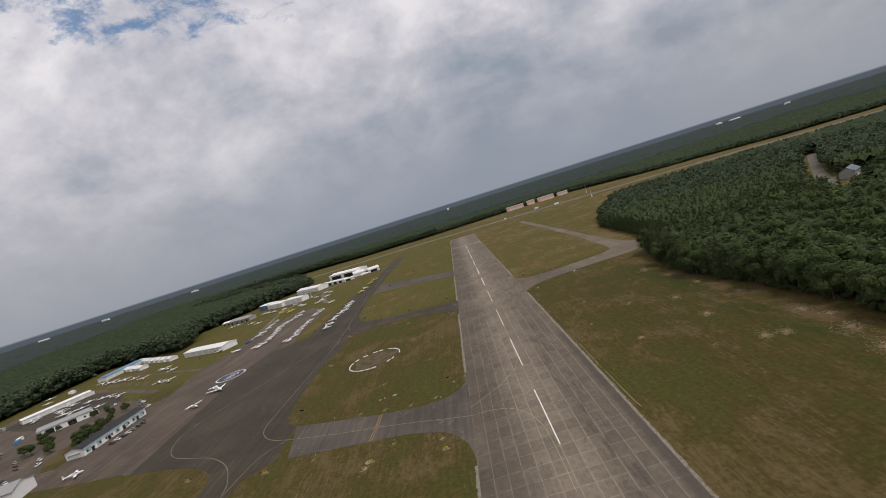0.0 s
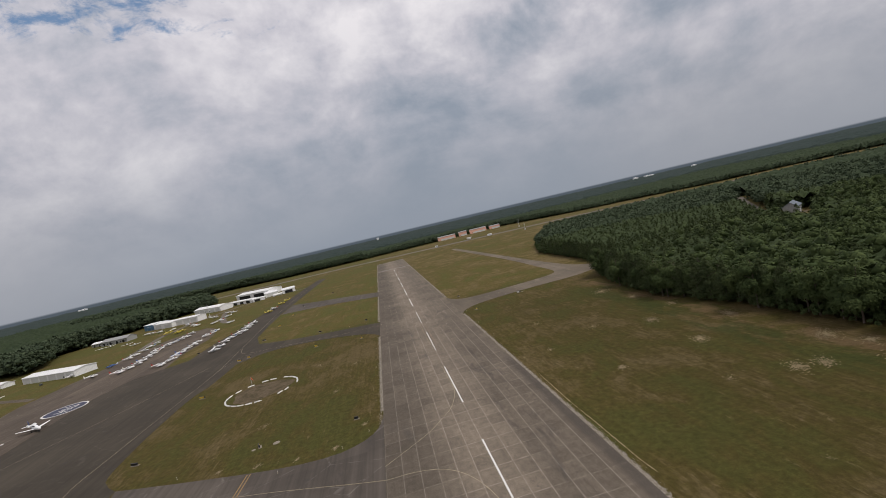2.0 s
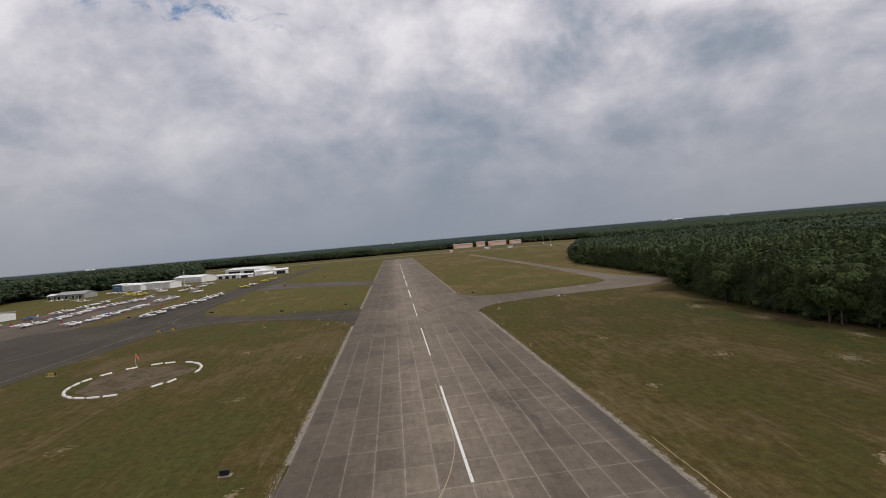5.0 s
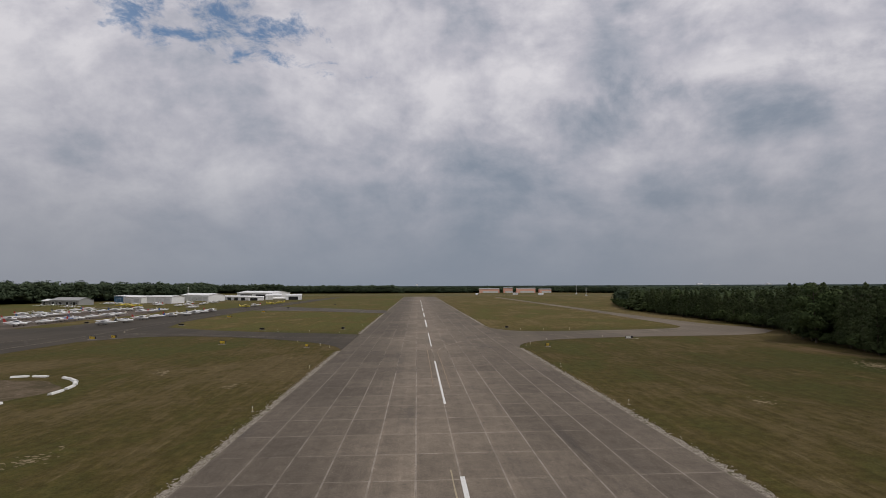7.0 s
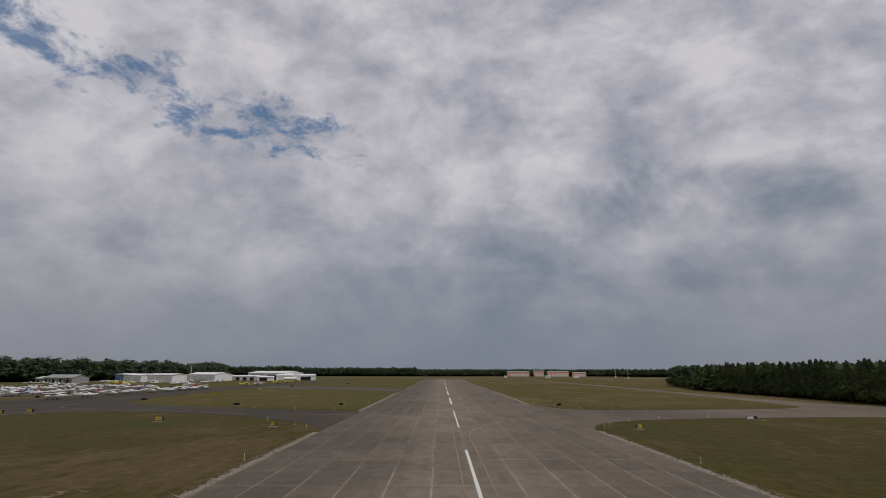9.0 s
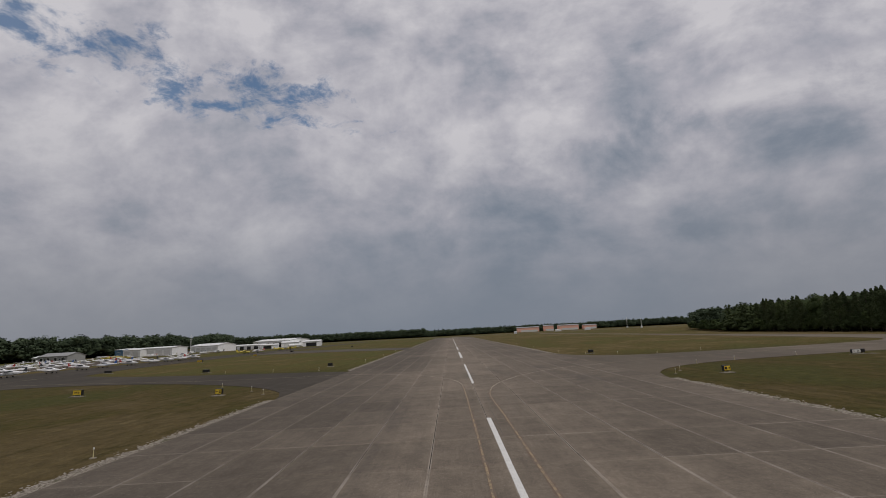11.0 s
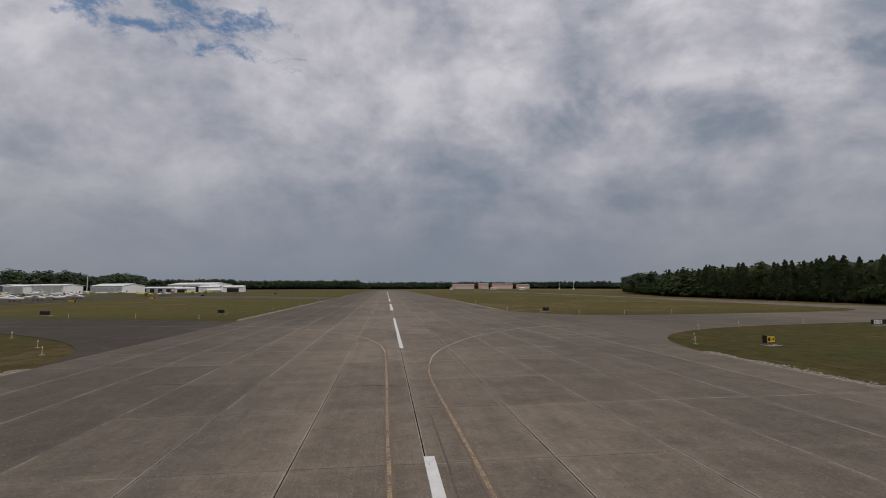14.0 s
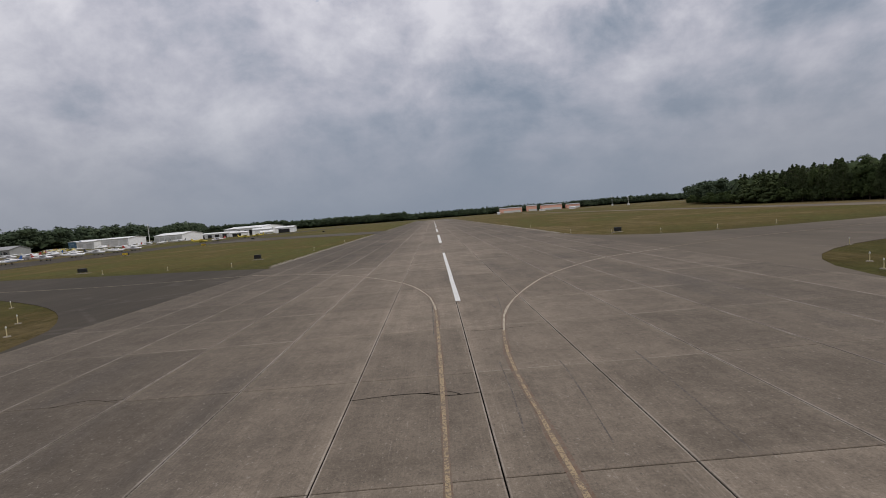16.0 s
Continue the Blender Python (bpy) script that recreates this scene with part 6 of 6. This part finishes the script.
mast(290, 905, 17, "thin white mast beside the far field")
mast(255, 760, 13, "thin white mast beside the far field")
mast(-236, 545, 17, "tall thin lamp mast by the hangars")
for x, y, w, lab in ((172, 905, 9, "small white equipment hut on the far grass"), (100, 880, 4, "small white equipment hut on the far grass"), (205, 850, 8, "low pale antenna shelter on the grass")):
    shed("equipment_hut", lab, (x, y), (x + w, y), 4, 2.6, 0.5, WHITE_METAL, PALE_ROOF)
for az, d, w, h in ((31.2, 4200, 34, 26), (32.6, 4300, 80, 20), (37.1, 3900, 22, 24), (-39.1, 4100, 40, 22), (-30.8, 4000, 46, 22), (-0.1, 3900, 16, 30), (-44, 4200, 60, 21)):
    a = radians(az)
    x, y = d * math.sin(a), d * math.cos(a) - 60
    shed("distant_building", "pale building far off above the woods", (x - w / 2, y), (x + w / 2, y), 30, h, 2, WHITE_METAL, PALE_ROOF)
shed("house", "grey-blue roofed house among the trees", (273, 216), (284, 224), 9, 5.0, 3.0, GREY_METAL, plain("slate_blue_roof", (0.15, 0.175, 0.21), 0.8), [(6, 2.4, 2.2, TRIM)], 3)

for k, (x, y, a) in enumerate([(-420, 421, 0), (-408, 411, 0), (-396, 401, 0), (-384, 392, 0), (-372, 383, 0), (-360, 374, 0), (-348, 366, 0), (-414, 388, 0), (-403, 380, 0), (-392, 373, 0), (-382, 366, 0)]):
    shed("portable_hangar", "small white portable hangar in a row", (x, y), (x + 8.6, y - 6.6), 9, 3.0, 1.2, WHITE_METAL, PALE_ROOF, [(5.4, 8.0, 2.6, TRIM)])

# unreadable lettering on the gable of the terminal
board = thing("sign_board", "white sign board with dark lettering on the terminal", "sign", pose(-241.5, 118.6, 1.6))
part("panel", box(8.0, 0.1, 1.1, 0, 0, 0), TRIM, board)
for k in range(9):
    part("bar", box(0.5, 0.04, 0.55, -3.2 + 0.8 * k, -0.07, 0.27), SIGN_BLACK, board)

# landside clutter: chain-link fence, containers, hedges


def fence_run(points, h=1.8):
    """A wire fence with posts and rails along points."""
    f = thing("fence", "low grey wire fence along the yard", "fence", Matrix.Translation((points[0][0], points[0][1], -0.03)))
    ox, oy = points[0]
    for (x0, y0), (x1, y1) in zip(points, points[1:]):
        d = math.hypot(x1 - x0, y1 - y0)
        a = math.atan2(y1 - y0, x1 - x0)
        n = max(1, int(d / 4))
        for k in range(n):
            t = k / n
            part("post", tube(0.05, 0.05, h, 6), METAL, f, at=Matrix.Translation((x0 + (x1 - x0) * t - ox, y0 + (y1 - y0) * t - oy, 0)))
        for z in (0.15, h - 0.06):
            part("rail", box(d, 0.05, 0.05), METAL, f, at=Matrix.Translation(((x0 + x1) / 2 - ox, (y0 + y1) / 2 - oy, z)) @ Matrix.Rotation(a, 4, "Z"))


fence_run([(-243, 106), (-262, 102), (-284, 108)])
fence_run([(-240, 168), (-252, 190), (-276, 214), (-306, 240)])


def container(x, y, a, paint, label):
    c = thing("shipping_container", label, "container", pose(x, y, -0.02, 0, 0, a))
    part("body", box(2.4, 6.0, 2.5, 0, 0, 0.12, 0.03), paint, c)
    for s in (-1, 1):
        part("door", box(1.12, 0.06, 2.3, s * 0.58, -3.02, 0.2), paint, c)
        part("skid", box(0.3, 5.8, 0.13, s * 0.9, 0, 0), METAL, c)


for x, y, a, mat, lab in ((-352, 196, 20, BLUE_METAL, "blue shipping container beside the workshop"), (-357, 203, 24, WHITE_METAL, "white shipping container beside the workshop"), (-432, 262, 70, GREY_METAL, "grey shipping container at the row hangar"),
                          (-446, 352, 15, WHITE_METAL, "white shipping container by the blue hangar"), (-440, 348, 15, WHITE_METAL, "white shipping container by the blue hangar"), (-398, 306, 40, WHITE_METAL, "white shipping container at the row hangar")):
    container(x, y, a, mat, lab)

# trees round the terminal
yard_trees = [(-259, 143, 0.7), (-258, 148, 0.8), (-259.5, 153, 0.85), (-257, 158, 0.85), (-264, 164, 0.55), (-266, 178, 0.5), (-267, 194, 0.62), (-263, 171, 0.5), (-313, 176, 0.8), (-300, 153, 0.8), (-280, 145, 0.7), (-297, 165, 0.6), (-319, 195, 0.5), (-318, 209, 0.5), (-301, 205, 0.45), (-293, 209, 0.5), (-286, 150, 0.5), (-322, 150, 0.8)]
lot_trees = [(-330, 140, 0.9), (-312, 135, 0.8), (-256, 139, 0.8), (-261, 146, 0.9), (-263, 153, 0.8), (-260, 160, 0.7), (-272, 184, 0.4), (-276, 192, 0.42), (-281, 199, 0.4), (-288, 204, 0.42), (-340, 128, 1.0), (-348, 138, 1.0), (-336, 118, 1.0), (-310, 158, 0.6), (-304, 166, 0.6)]
for n, (x, y, s) in enumerate(yard_trees + lot_trees):
    t = copy_thing(protos["oak", n % 4], Matrix())
    t.matrix_world = pose(x, y, -0.05, 0, 0, n * 67) @ Matrix.Diagonal((s * 1.4, s * 1.4, s * 1.1, 1))
    tagged(t, "round green tree beside the terminal yard")

# ---- cracks, tyre marks and loose stones ----
crack = rounded([(-3.78, 168.6), (-2.6, 168.75), (-1.6, 168.7), (-1.0, 168.4), (-0.02, 168.45)], 0.25)
ribbon("crack", crack, 0.028, 0.006, CRACK, "dark open crack across a slab", "crack", jitter=0.008)
ribbon("crack", rounded([(-1.6, 168.7), (-1.1, 168.75), (-0.9, 168.7), (-0.6, 168.45)], 0.2), 0.022, 0.006, CRACK, "dark open crack across a slab", "crack", jitter=0.007)
ribbon("crack", rounded([(0.03, 175.6), (1.0, 175.45), (2.6, 175.55)], 0.3), 0.026, 0.006, CRACK, "dark open crack across a slab", "crack", jitter=0.008)
ribbon("crack", rounded([(-13.7, 170.1), (-12.7, 170.5), (-12.0, 170.3), (-11.45, 170.35)], 0.3), 0.026, 0.006, CRACK, "dark open crack across a slab", "crack", jitter=0.008)
TYRE = make_paint("tyre_mark", (0.088, 0.074, 0.062), (0.165, 0.138, 0.112), 0.49)
for k, (x0, y0, x1, y1) in enumerate(((0.9, 171.0, 0.75, 165.8), (2.9, 170.6, 2.5, 165.0), (2.6, 184, 1.7, 174.5), (-1.55, 186, -1.35, 175), (1.2, 187, 2.0, 180), (5.6, 171, 5.0, 164), (0.6, 163, 0.5, 152))):
    ribbon("tyre_mark", rounded([(x0, y0), ((x0 + x1) / 2 + 0.05, (y0 + y1) / 2), (x1, y1)], 0.8), 0.035, 0.005, TYRE, "thin dark tyre mark on the concrete", "tyre mark", jitter=0.02, seed=k)
lead3 = rounded([(-22.9, 31.4), (-16, 31.0), (-10, 28.5), (-5.5, 23), (-2.4, 14), (-1.3, 2), (-1.1, -20)], 1.5)
ribbon("lead_line", lead3, 0.15, 0.008, TAN_PAINT, "faded yellow lead-off line curving off the runway", "taxi line", jitter=0.03, seed=9)
lead4 = rounded([(-0.75, 99), (-0.55, 88), (-0.4, 78), (-0.9, 69.3), (-3.6, 59.7), (-7.5, 53.4), (-12.3, 47.2), (-22.9, 37.5)], 1.5)
ribbon("lead_line", lead4, 0.14, 0.008, TAN_PAINT, "thin faded lead-off line curving to the near connector", "taxi line", jitter=0.03, seed=12)

# stones along the crumbled edge
rs = np.random.default_rng(3)
v0, f0 = ICO1
cos, tris, o = [], [], 0
for sx, spans in ((-1, ((60, 176), (220, 320))), (1, ((0, 172), (240, 320)))):
    for a, b in spans:
        for _ in range(int((b - a) * 13)):
            s = rs.uniform(0.025, 0.095)
            c = np.array([sx * (23.3 + abs(rs.normal(0, 0.42))), rs.uniform(a, b), -0.04])
            cos.append(c + v0[:12] * s * rs.uniform(0.6, 1.2, (len(v0), 1)) * [1.2, 1.2, 0.6])
            tris.append(f0 + o)
            o += len(v0)
GRAVEL_STONE = plain("pale_stone", (0.33, 0.292, 0.245), 0.9)
tagged(soup("edge_gravel", np.concatenate(cos), np.concatenate(tris), GRAVEL_STONE), "loose pale stones along the runway edge", "gravel", kind="stuff")

# the nearest slabs of the runway, each its own piece
slab_me = bpy.data.meshes.new("slab")
slab_me.from_pydata(sv, [], sf)
slab_me.materials.append(SLAB)
tight_me = bpy.data.meshes.new("slab")
tight_me.from_pydata(tv, [], tf)
tight_me.materials.append(SLAB)
for x, y, dz in near_rows:
    s = new("slab", tight_me if y < 143 else slab_me)
    s.parent = runway
    s.location = (x, y, dz)
